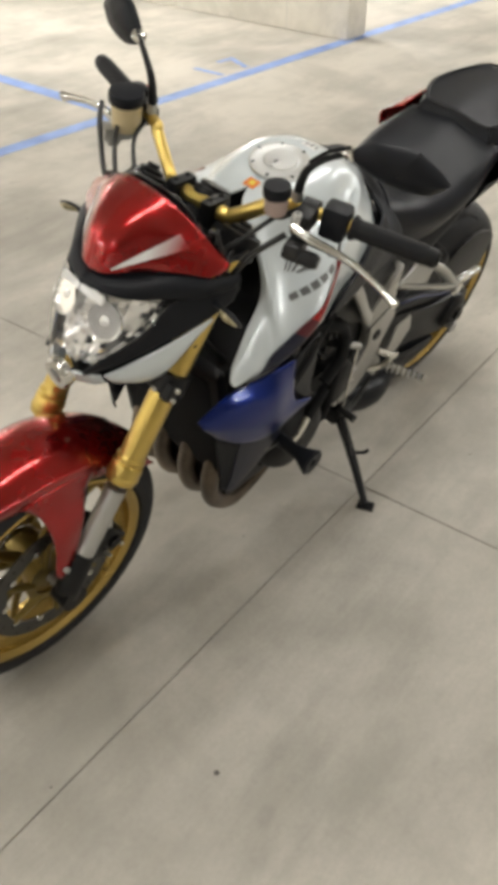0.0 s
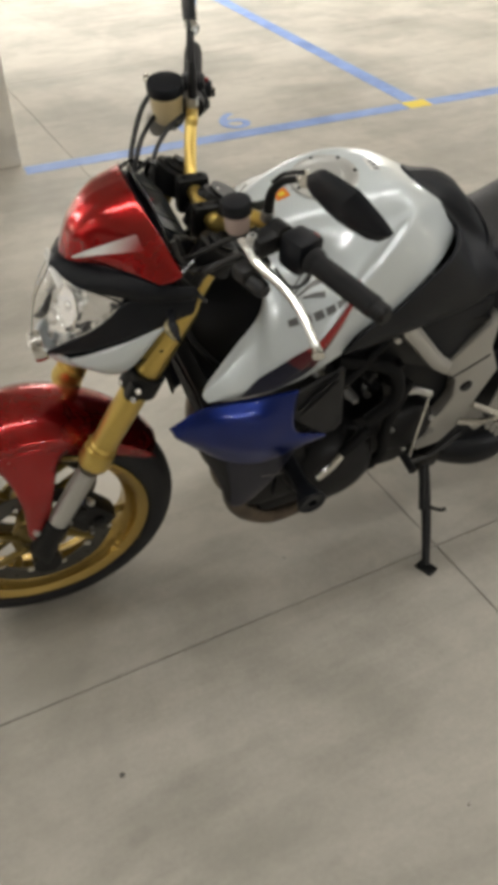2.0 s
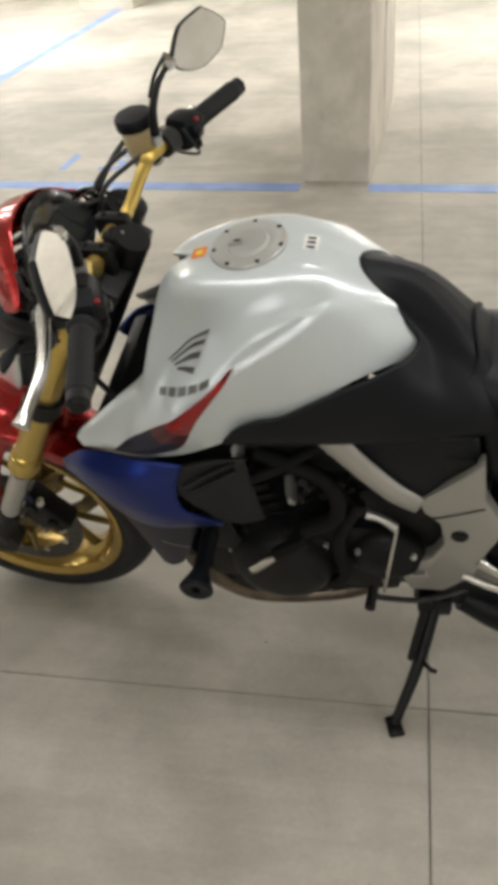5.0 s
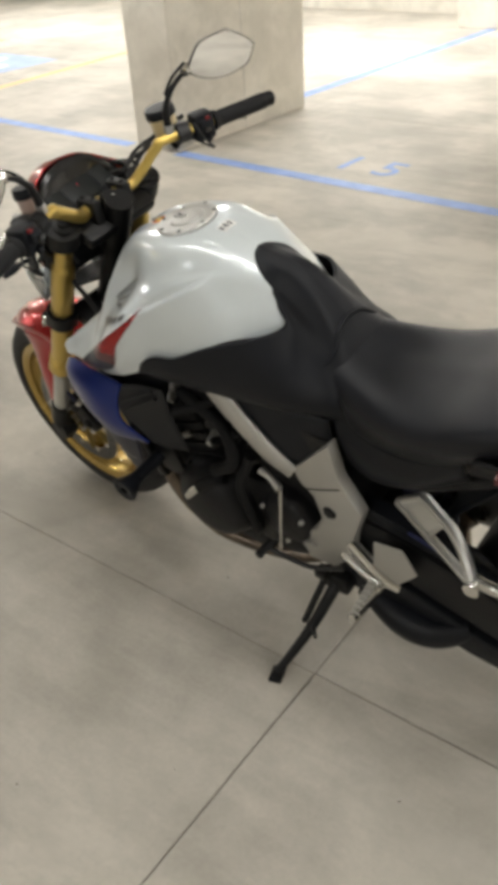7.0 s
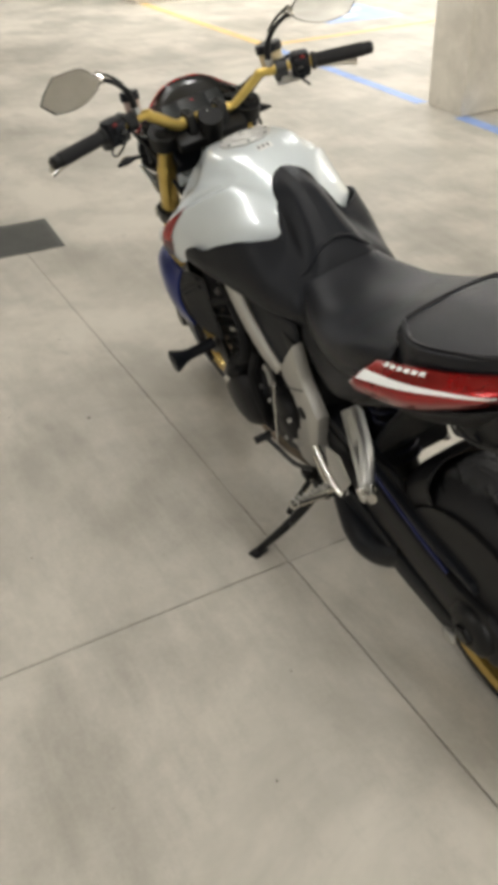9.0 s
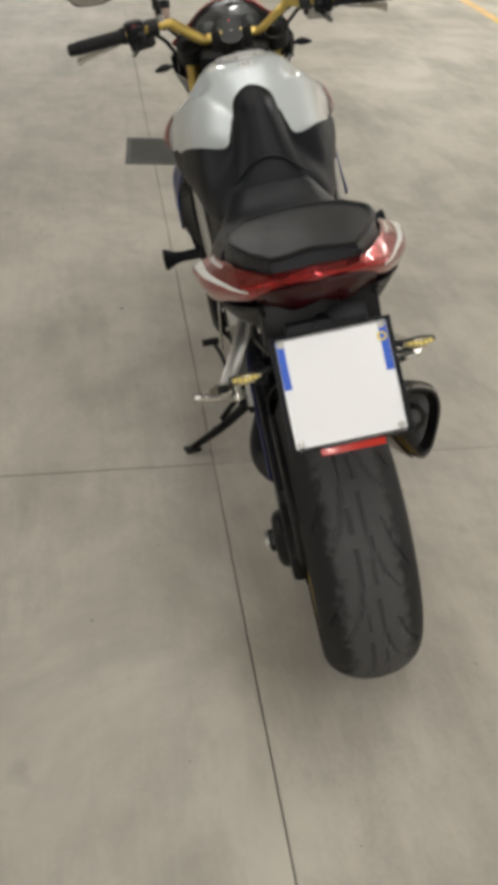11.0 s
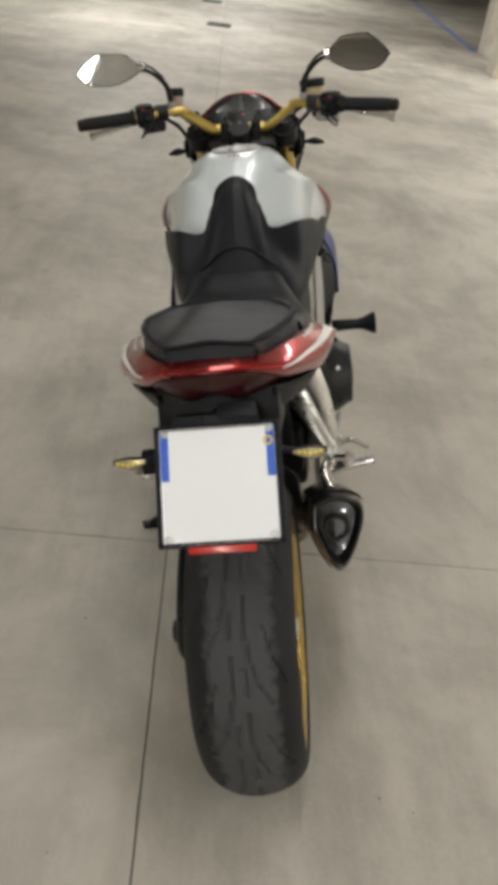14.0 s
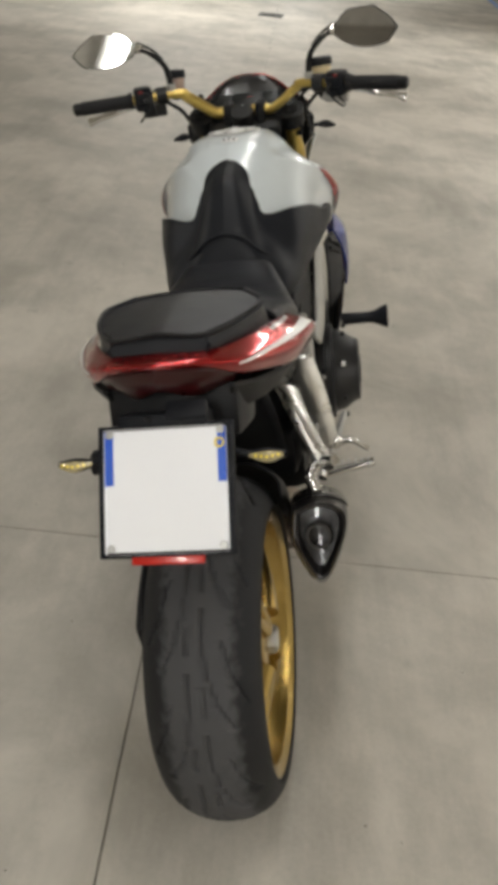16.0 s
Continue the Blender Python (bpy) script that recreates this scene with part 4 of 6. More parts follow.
def handlebar():
    half = [(1.216, 0, 1.040), (1.214, 0.055, 1.040), (1.206, 0.080, 1.044), (1.186, 0.140, 1.090), (1.172, 0.172, 1.102), (1.095, 0.395, 1.098)]
    line = [(x, -y, z) for x, y, z in reversed(half)] + half[1:]
    bar = part("handlebar", tube(line, [0.011] * 4 + [0.0135, 0.014] + [0.0145] + [0.014, 0.0135] + [0.011] * 2, 16, 90), GOLD, bike, "gold tapered handlebar", STEER)
    for s in (1, -1):
        m = moved(1.216, 0.042 * s, 1.030)
        part("bar_clamp", block((0.058, 0.026, 0.066), m, 0.010), MATT, bar)
        part("clamp_bolt", bolt((1.230, 0.042 * s, 1.061), (0, 0, 1), 0.0055), MATT, bar)
        part("clamp_bolt", bolt((1.202, 0.042 * s, 1.061), (0, 0, 1), 0.0055), MATT, bar)
    ax = (Vector(half[5]) - Vector(half[4])).normalized()
    for s in (1, -1):
        def on(d, off=(0, 0, 0)):
            p = Vector(half[5]) - ax * d
            return Vector((p.x + off[0], (p.y + off[1]) * s, p.z + off[2]))
        d3 = Vector((ax.x, ax.y * s, ax.z))
        prof = [(0.0155, 0.0)]
        for k in range(20):
            prof += [(0.0172, -0.004 - 0.0058 * k), (0.0163, -0.007 - 0.0058 * k)]
        prof += [(0.021, -0.124), (0.021, -0.130), (0.014, -0.131)]
        grip = part("grip", lathe(prof, on(0.0), d3, 24), GRIP, bar, "ribbed black rubber grip")
        part("bar_end", lathe([(0.0, 0.022), (0.010, 0.022), (0.0155, 0.016), (0.0155, -0.001), (0, -0.001)], on(0.0), d3, 20), MATT, grip)
        # switch housing
        q = d3.to_track_quat("Y", "Z").to_matrix().to_4x4()
        m = Matrix.Translation(on(0.158)) @ q
        bm = block((0.046, 0.048, 0.058), m, 0.012)
        block((0.030, 0.030, 0.024), m @ moved(-0.020 * s, 0, 0.006), 0.006, bm)
        box = part("switch_box", bm, PLASTIC, bar, "black switch housing")
        part("button", block((0.009, 0.010, 0.006), m @ moved(-0.024 * s, 0.006, 0.020), 0.002), KILL, box, "red button")
        part("button", block((0.014, 0.016, 0.012), m @ moved(-0.034 * s, -0.004, 0.002), 0.003), GLOSS, box)
        part("button", block((0.012, 0.014, 0.012), m @ moved(-0.026 * s, 0.0, -0.022), 0.003), PLASTIC, box)
        # lever, its perch and fluid bottle
        m2 = Matrix.Translation(on(0.205)) @ q
        bm = block((0.060, 0.034, 0.034), m2 @ moved(0.022 * s, 0, -0.002), 0.009)
        lathe([(0.0135, -0.014), (0.021, -0.014), (0.021, 0.014), (0.0135, 0.014)], on(0.205), d3, 20, bm, closed=True)
        perch = part("lever_perch", bm, MATT if s > 0 else CASTING, bar)
        P = [on(0.195, (0.052, 0, -0.010)), on(0.16, (0.062, 0, -0.014)), on(0.11, (0.060, 0, -0.022)), on(0.06, (0.066, 0, -0.032)), on(0.006, (0.084, 0, -0.044)), on(-0.018, (0.094, 0, -0.050))]
        part("lever", tube(P, [0.015, 0.012, 0.0095, 0.009, 0.0085, 0.0125], 14, 41, flat=0.75), CHROME, perch, "polished alloy lever with ball end")
        part("lever_pivot", bolt(on(0.195, (0.050, 0, 0.006)), (0, 0, 1), 0.009, 0.010), SILVER, perch)
        if s > 0:
            base, r, h, mat, lab = on(0.236, (0.044, 0, 0.000)), 0.0205, 0.031, CLOUDY, "clouded clutch fluid bottle with black cap"
        else:
            base, r, h, mat, lab = on(0.205, (0.045, 0.0, -0.020)), 0.029, 0.052, FLUID, "brake fluid bottle, amber fluid, black cap"
        up = Vector((0.10, -0.05 * s, 1)).normalized()
        cyl = block((0.058, 0.030, 0.026), m2 @ moved(0.054 * s, 0.004, -0.036), 0.008)
        lathe([(0, -0.030), (0.012, -0.030), (0.014, -0.024), (0.014, 0.024), (0.010, 0.032), (0, 0.032)], m2 @ Vector((0.064 * s, 0.018, -0.046)), d3, 16, cyl)
        part("master_cylinder", cyl, PLATE if s < 0 else CASTING, perch, "bare cast master cylinder" if s < 0 else "")
        hoop = [m2 @ Vector((q[0] * s, q[1], q[2])) for q in ((0.030, 0.030, -0.030), (0.020, 0.058, -0.052), (-0.012, 0.062, -0.050), (-0.028, 0.040, -0.022), (-0.018, 0.022, 0.016))]
        part("switch_wire", tube(hoop, 0.0026, 8, 24), CABLE, perch)
        bottle = part("fluid_bottle", lathe([(0, 0), (r * 0.86, 0), (r * 0.92, 0.004), (r, h), (0, h)], base, up, 28), mat, bar, lab)
        knurl = [(0, h)] + [(r * 1.12, h), (r * 1.14, h + 0.003), (r * 1.14, h + 0.014), (r * 1.06, h + 0.019), (r * 0.5, h + 0.020), (0, h + 0.020)]
        part("cap", lathe(knurl, base, up, 22), PLASTIC, bottle, "", smooth=20)
        part("bottle_bracket", tube([base + up * 0.004, base + Vector((-0.018, 0, -0.014)), on(0.205, (0.004, 0, 0.012))], 0.006, 10, 12), MATT, bottle)
        # mirror
        foot = on(0.232, (0.0, 0, 0.014))
        stalk = [foot, foot + Vector((0.0, 0.002 * s, 0.030)), foot + Vector((-0.002, 0.010 * s, 0.056)), foot + Vector((-0.008, 0.034 * s, 0.082)), foot + Vector((-0.020, 0.066 * s, 0.102))]
        arm = part("mirror_stalk", tube(stalk, [0.0085, 0.0080, 0.0068, 0.0056, 0.0046], 12, 29), MATT, bar, "black mirror stalk")
        part("stalk_rod", tube([p + Vector((0.004, 0.002 * s, 0.013)) for p in stalk[2:]], [0.0032, 0.0032, 0.0032], 10, 14), MATT, arm)
        part("stalk_nut", lathe([(0, -0.01), (0.011, -0.01), (0.011, 0.006), (0, 0.006)], foot + Vector((0, 0, 0.006)), (0, 0, 1), 6), SILVER, arm)
        cm = Vector((1.122, 0.316 * s, 1.222))
        outline = [(a, b * (0.90 if s > 0 else 1.0)) for a, b in [(-0.080, -0.006), (-0.074, -0.015), (-0.056, -0.028), (-0.022, -0.041), (0.012, -0.044), (0.050, -0.038), (0.062, -0.032), (0.081, -0.006), (0.080, 0.000), (0.060, 0.020), (0.028, 0.041), (0.020, 0.043), (-0.030, 0.040), (-0.050, 0.032), (-0.076, 0.004)]]
        fm = Matrix.Translation(cm) @ Matrix.Rotation(radians(19 if s > 0 else -18), 4, "Z") @ Matrix.Rotation(radians(21 if s > 0 else 5), 4, "Y")
        ring = [Vector((0, y * s, z)) for y, z in outline]
        loop = [v for v in curve(ring + [ring[0]], 45)][:-1]
        rows = [[fm @ (v * f + Vector((dx, 0, 0))) for v in loop] for f, dx in ((0.985, -0.004), (1.0, 0.0), (0.97, 0.005), (0.80, 0.013), (0.45, 0.020), (0.02, 0.022))]
        bm = tidy(grid_mesh(rows, close=True))
        shell = part("mirror_shell", bm, PLASTIC, arm, "black rear-view mirror housing")
        bm = bmesh.new()
        bm.faces.new([bm.verts.new(fm @ (v * 0.955 + Vector((-0.0035, 0, 0)))) for v in loop])
        part("mirror_glass", bm, MIRROR, shell, "mirror glass")
        part("mirror_joint", lathe([(0, -0.012), (0.010, -0.010), (0.012, 0), (0.010, 0.010), (0, 0.012)], stalk[-1], (0.3, s, 0.2), 14), CHROME, arm)
    # cables and hoses
    runs = [([(1.215, 0.20, 1.075), (1.265, 0.17, 1.03), (1.275, 0.12, 0.92), (1.25, 0.09, 0.80), (1.10, 0.12, 0.62)], 0.0055, CABLE),
            ([(1.215, -0.262, 1.105), (1.250, -0.225, 1.090), (1.282, -0.178, 1.050), (1.300, -0.145, 1.000), (1.340, -0.115, 0.860), (1.40, -0.10, 0.70), (1.49, -0.10, 0.46)], 0.005, CABLE),
            ([(1.180, -0.215, 1.100), (1.235, -0.195, 1.090), (1.285, -0.140, 1.050), (1.30, -0.09, 0.95)], 0.0045, CABLE),
            ([(1.180, -0.180, 1.098), (1.225, -0.160, 1.080), (1.265, -0.110, 1.045), (1.27, -0.08, 0.92)], 0.0042, CABLE),
            ([(1.185, 0.170, 1.095), (1.25, 0.155, 1.065), (1.30, 0.11, 1.0), (1.27, 0.08, 0.92)], 0.0042, CABLE),
            ([(1.36, 0.10, 0.74), (1.42, 0.118, 0.66), (1.49, 0.12, 0.52), (1.50, 0.10, 0.43)], 0.005, DARKBLUE)]
    for pts, r, mat in runs:
        part("cable", tube(pts, r, 10, 44), mat, bike, "", STEER)
    key = part("ignition_lock", lathe([(0, 0.012), (0.020, 0.010), (0.026, 0.0), (0.026, -0.06), (0, -0.06)], (1.195, 0, 1.045), RAKE, 24), MATT, bike, "", STEER)
    part("key_slot", block((0.014, 0.003, 0.004), moved(1.189, 0, 1.056, 0, 28, 0), 0.0005), SILVER, key)


handlebar()


def cockpit_wiring():
    """Looms, connectors and brackets packed between the flyscreen and the fork."""
    random.seed(17)
    for s in (1, -1):
        pad = skin([[(1.322, 0.150 * s, 1.028), (1.300, 0.142 * s, 0.990), (1.290, 0.132 * s, 0.950)], [(1.262, 0.128 * s, 1.012), (1.252, 0.124 * s, 0.980), (1.250, 0.118 * s, 0.948)]], 10, 8)
        cover = part("loom_cover", pad, PLASTIC, bike, "black cover beside the instruments", STEER, solid=0.004)
        for k in range(9):
            a = Vector((random.uniform(1.27, 1.34), random.uniform(0.06, 0.15) * s, random.uniform(1.00, 1.075)))
            b = Vector((random.uniform(1.22, 1.29), random.uniform(0.09, 0.16) * s, random.uniform(0.94, 1.03)))
            c = a.lerp(b, 0.5) + Vector((random.uniform(-0.01, 0.03), random.uniform(0.0, 0.03) * s, random.uniform(-0.01, 0.035)))
            part("loom", tube([a, c, b], random.uniform(0.003, 0.0055), 8, 14), GLOSS if k % 2 else CABLE, cover)
        for k in range(5):
            p = moved(random.uniform(1.23, 1.32), random.uniform(0.10, 0.155) * s, random.uniform(0.955, 1.05), random.uniform(-40, 40), random.uniform(-40, 40), random.uniform(-40, 40))
            part("connector", block((0.022, 0.014, 0.012), p, 0.002), (GLOSS, PLASTIC, CASTING)[k % 3], cover)


cockpit_wiring()

# -- tank, covers, seats, tail --


def tank():
    U = [(0.690, 0, 0.950), (0.790, 0, 1.006), (0.880, 0, 1.044), (0.980, 0, 1.038), (1.070, 0, 1.020), (1.120, 0.030, 0.998), (1.135, 0.088, 0.950), (1.150, 0.128, 0.885), (1.206, 0.150, 0.836), (1.266, 0.174, 0.790)]
    P = [(0.690, 0.018, 0.948), (0.790, 0.034, 1.004), (0.880, 0.070, 1.038), (0.980, 0.080, 1.035), (1.070, 0.074, 1.014), (1.118, 0.076, 0.980), (1.140, 0.118, 0.925), (1.158, 0.142, 0.872), (1.212, 0.161, 0.826), (1.275, 0.182, 0.783)]
    H = [(0.690, 0.034, 0.935), (0.790, 0.062, 0.996), (0.880, 0.106, 1.016), (0.980, 0.128, 0.996), (1.070, 0.136, 0.940), (1.115, 0.150, 0.898), (1.145, 0.164, 0.866), (1.172, 0.170, 0.836), (1.220, 0.175, 0.812), (1.279, 0.189, 0.775)]
    M = [(0.690, 0.048, 0.915), (0.790, 0.084, 0.977), (0.880, 0.130, 0.998), (0.980, 0.176, 0.956), (1.070, 0.220, 0.880), (1.115, 0.222, 0.832), (1.150, 0.214, 0.800), (1.185, 0.203, 0.778), (1.226, 0.198, 0.780), (1.276, 0.192, 0.765)]
    L = [(0.690, 0.052, 0.885), (0.790, 0.138, 0.905), (0.880, 0.176, 0.868), (0.980, 0.199, 0.818), (1.070, 0.204, 0.772), (1.115, 0.199, 0.752), (1.150, 0.194, 0.740), (1.185, 0.188, 0.734), (1.220, 0.190, 0.744), (1.262, 0.188, 0.753)]
    N = [((a[0] + b[0]) / 2, (a[1] + b[1]) / 2 + 0.005, (a[2] + b[2]) / 2) for a, b in zip(M, L)]
    bm = skin([U, P, H, M, N, L], 130, 100, True)
    bm.normal_update()
    # pressed crease along each flank, a scoop before it, and a soft knuckle at the filler
    ridge = [Vector((1.120, 0.826)), Vector((0.988, 0.945)), Vector((0.842, 1.018))]

    def fall(f):
        f = min(1.0, max(0.0, f))
        return f * f * (3 - 2 * f)
    dents = []
    for v in bm.verts:
        p = Vector((v.co.x, v.co.z))
        best = None
        for k in range(2):
            a, d = ridge[k], ridge[k + 1] - ridge[k]
            f = (p - a).dot(d) / d.length_squared
            q = min(1.0, max(0.0, f))
            off = p - (a + d * q)
            if best is None or off.length < best[0]:
                best = (off.length, (k + q) / 2, off.dot(Vector((-d.y, d.x))) < 0)
        dist, along, above = best
        deep = 0.0
        if abs(v.co.y) > 0.05:
            deep = 0.012 * fall((along - 0.36) / 0.18) * fall((1.0 - along) / 0.16) * (fall(1 - dist / 0.060) if above else fall(1 - dist / 0.007))
        scoop = Vector((1.072, 0.118, 0.958)) - Vector((v.co.x, abs(v.co.y), v.co.z))
        deep += 0.013 * math.exp(-(scoop.length / 0.042) ** 2)
        dents.append(deep)
    for v, deep in zip(bm.verts, dents):
        v.co -= v.normal * deep * (1 if v.normal.dot(Vector((0, v.co.y, 0.25))) > 0 else -1)
    bm.normal_update()
    bvh = BVHTree.FromBMesh(bm)
    t = part("fuel_tank", bm, WHITE, bike, "pearl white fuel tank with winged emblem and red and navy flash", solid=0.005, smooth=60)
    # filler cap
    n = Vector((0.14, 0, 1)).normalized()
    c = Vector((0.982, 0, 1.0385))
    cap = part("filler_cap", lathe([(0.060, -0.006), (0.062, 0.002), (0.060, 0.005), (0.050, 0.0058), (0.047, 0.004), (0.034, 0.0045), (0.031, 0.0075), (0.0, 0.008)], c, n, 56), CAP, t, "brushed alloy filler cap with ring of bolts")
    for k in range(7):
        a = radians(360 / 7 * k + 12)
        part("cap_bolt", bolt(c + Vector((0.055 * math.cos(a), 0.055 * math.sin(a), 0.0055 - 0.0077 * math.cos(a))), n, 0.0038, 0.0015), MATT, cap)
    part("lock_flap", block((0.026, 0.014, 0.004), moved(1.000, 0, 1.0445, 0, 8, 0), 0.0018), SILVER, cap)
    part("key_slot", block((0.010, 0.003, 0.003), moved(1.000, 0, 1.047, 0, 8, 0), 0.0005), MATT, cap)
    # stickers
    s1 = part("sticker", drape(bvh, [(1.076, -0.013, 1.1), (1.052, -0.013, 1.1), (1.052, 0.013, 1.1), (1.076, 0.013, 1.1)], (0, 0, -1), 5, 5), ORANGE, t, "small orange warning sticker")
    part("sticker_mark", drape(bvh, [(1.069, -0.004, 1.1), (1.058, -0.004, 1.1), (1.058, 0.006, 1.1), (1.069, 0.006, 1.1)], (0, 0, -1), 3, 3, 0.0022), YELLOW, s1)
    s2 = part("sticker", drape(bvh, [(0.896, -0.020, 1.1), (0.872, -0.020, 1.1), (0.872, 0.016, 1.1), (0.896, 0.016, 1.1)], (0, 0, -1), 4, 4), STREAK, t, "small white label with dark bars")
    for k in range(3):
        y = -0.013 + 0.011 * k
        part("label_bar", drape(bvh, [(0.890, y, 1.1), (0.878, y, 1.1), (0.878, y + 0.005, 1.1), (0.890, y + 0.005, 1.1)], (0, 0, -1), 2, 4, 0.0022), NAVY, s2)
    for s in (1, -1):
        way = (0, -s, 0)

        def on_side(name, q, mat, n=14, k=5, lift=0.0014, label=""):
            part(name, drape(bvh, [(x, 0.3 * s, z) for x, z in q], way, n, k, lift), mat, t, label)
        # feathers of the wing emblem, then a row of plain bars below it
        for k in range(4):
            f = k / 3
            tx, tz = 1.027 + 0.020 * f, 0.974 - 0.042 * f
            bx, bz = 1.101 - 0.018 * f, 0.918 - 0.002 * f
            on_side("emblem_feather", [(tx, tz), (bx, bz), (bx - 0.001, bz - 0.0015), (tx + 0.003, tz - 0.0062)], GREY, 12, 2, label="grey winged emblem")
        for k in range(5):
            a = 0.0195 * k
            on_side("emblem_bar", [(1.114 - a, 0.884 + a * 0.52), (1.099 - a, 0.892 + a * 0.52), (1.099 - a, 0.884 + a * 0.52), (1.114 - a, 0.876 + a * 0.52)], GREY, 3, 2)
        up = curve([(0.984, 0.3 * s, 0.944), (1.067, 0.3 * s, 0.882), (1.150, 0.3 * s, 0.814), (1.226, 0.3 * s, 0.754)], 25)
        lo = curve([(0.986, 0.3 * s, 0.940), (1.046, 0.3 * s, 0.868), (1.094, 0.3 * s, 0.790), (1.215, 0.3 * s, 0.748)], 25)
        for name, mat, i0, i1 in (("red_flash", RED, 0, 11), ("maroon_flash", MAROON, 11, 14), ("navy_flash", NAVY, 14, 24)):
            bm = bmesh.new()
            for i in range(i0, i1):
                drape(bvh, [up[i], up[i + 1], lo[i + 1], lo[i]], way, 1, 8, 0.0028, bm)
            part(name, tidy(bm), mat, t, "flash on the tank, red running into navy" if mat is RED else "")
        on_side("white_lip", [(1.252, 0.762), (1.150, 0.756), (1.140, 0.749), (1.225, 0.747)], STREAK, 12, 2, 0.003)


tank()


def rear_cover():
    """Black cover from the tank's rear edge down to the frame, with the ridge between the knees."""
    edge = [(0.812, 0, 1.020), (0.806, 0.022, 1.014), (0.782, 0.044, 1.000), (0.748, 0.058, 0.966), (0.714, 0.080, 0.922), (0.760, 0.140, 0.916), (0.840, 0.173, 0.893), (0.912, 0.195, 0.862), (0.955, 0.206, 0.858), (0.990, 0.213, 0.840), (1.012, 0.211, 0.808)]
    mid = [(0.712, 0, 0.992), (0.709, 0.028, 0.982), (0.702, 0.050, 0.950), (0.692, 0.066, 0.912), (0.684, 0.100, 0.876), (0.715, 0.148, 0.858), (0.800, 0.178, 0.838), (0.880, 0.196, 0.820), (0.940, 0.207, 0.818), (0.984, 0.211, 0.815), (1.009, 0.208, 0.802)]
    low = [(0.628, 0, 0.904), (0.625, 0.036, 0.896), (0.619, 0.062, 0.876), (0.614, 0.086, 0.852), (0.612, 0.126, 0.818), (0.676, 0.152, 0.790), (0.780, 0.168, 0.784), (0.868, 0.180, 0.782), (0.932, 0.190, 0.786), (0.980, 0.196, 0.790), (1.008, 0.196, 0.796)]
    end = [(0.590, 0, 0.842), (0.586, 0.055, 0.838), (0.580, 0.090, 0.824), (0.576, 0.108, 0.800), (0.572, 0.112, 0.765), (0.660, 0.135, 0.768), (0.775, 0.150, 0.768), (0.865, 0.158, 0.770), (0.930, 0.166, 0.776), (0.978, 0.172, 0.782), (1.006, 0.180, 0.790)]
    bm = skin([edge, mid, low, end], 90, 34, True)
    cover = part("tank_cover", bm, PLASTIC, bike, "matt black cover behind the fuel tank", solid=0.006, smooth=60)
    rim = [(0.631, 0, 0.911), (0.628, 0.036, 0.902), (0.622, 0.062, 0.881), (0.630, 0.084, 0.862), (0.652, 0.102, 0.856)]
    part("cover_lip", tube([(x, -y, z) for x, y, z in reversed(rim)] + rim[1:], [0.002, 0.003, 0.004, 0.0045, 0.0045, 0.0045, 0.004, 0.003, 0.002], 12, 60), PLASTIC, cover, "rounded lip where the cover meets the seat")


rear_cover()


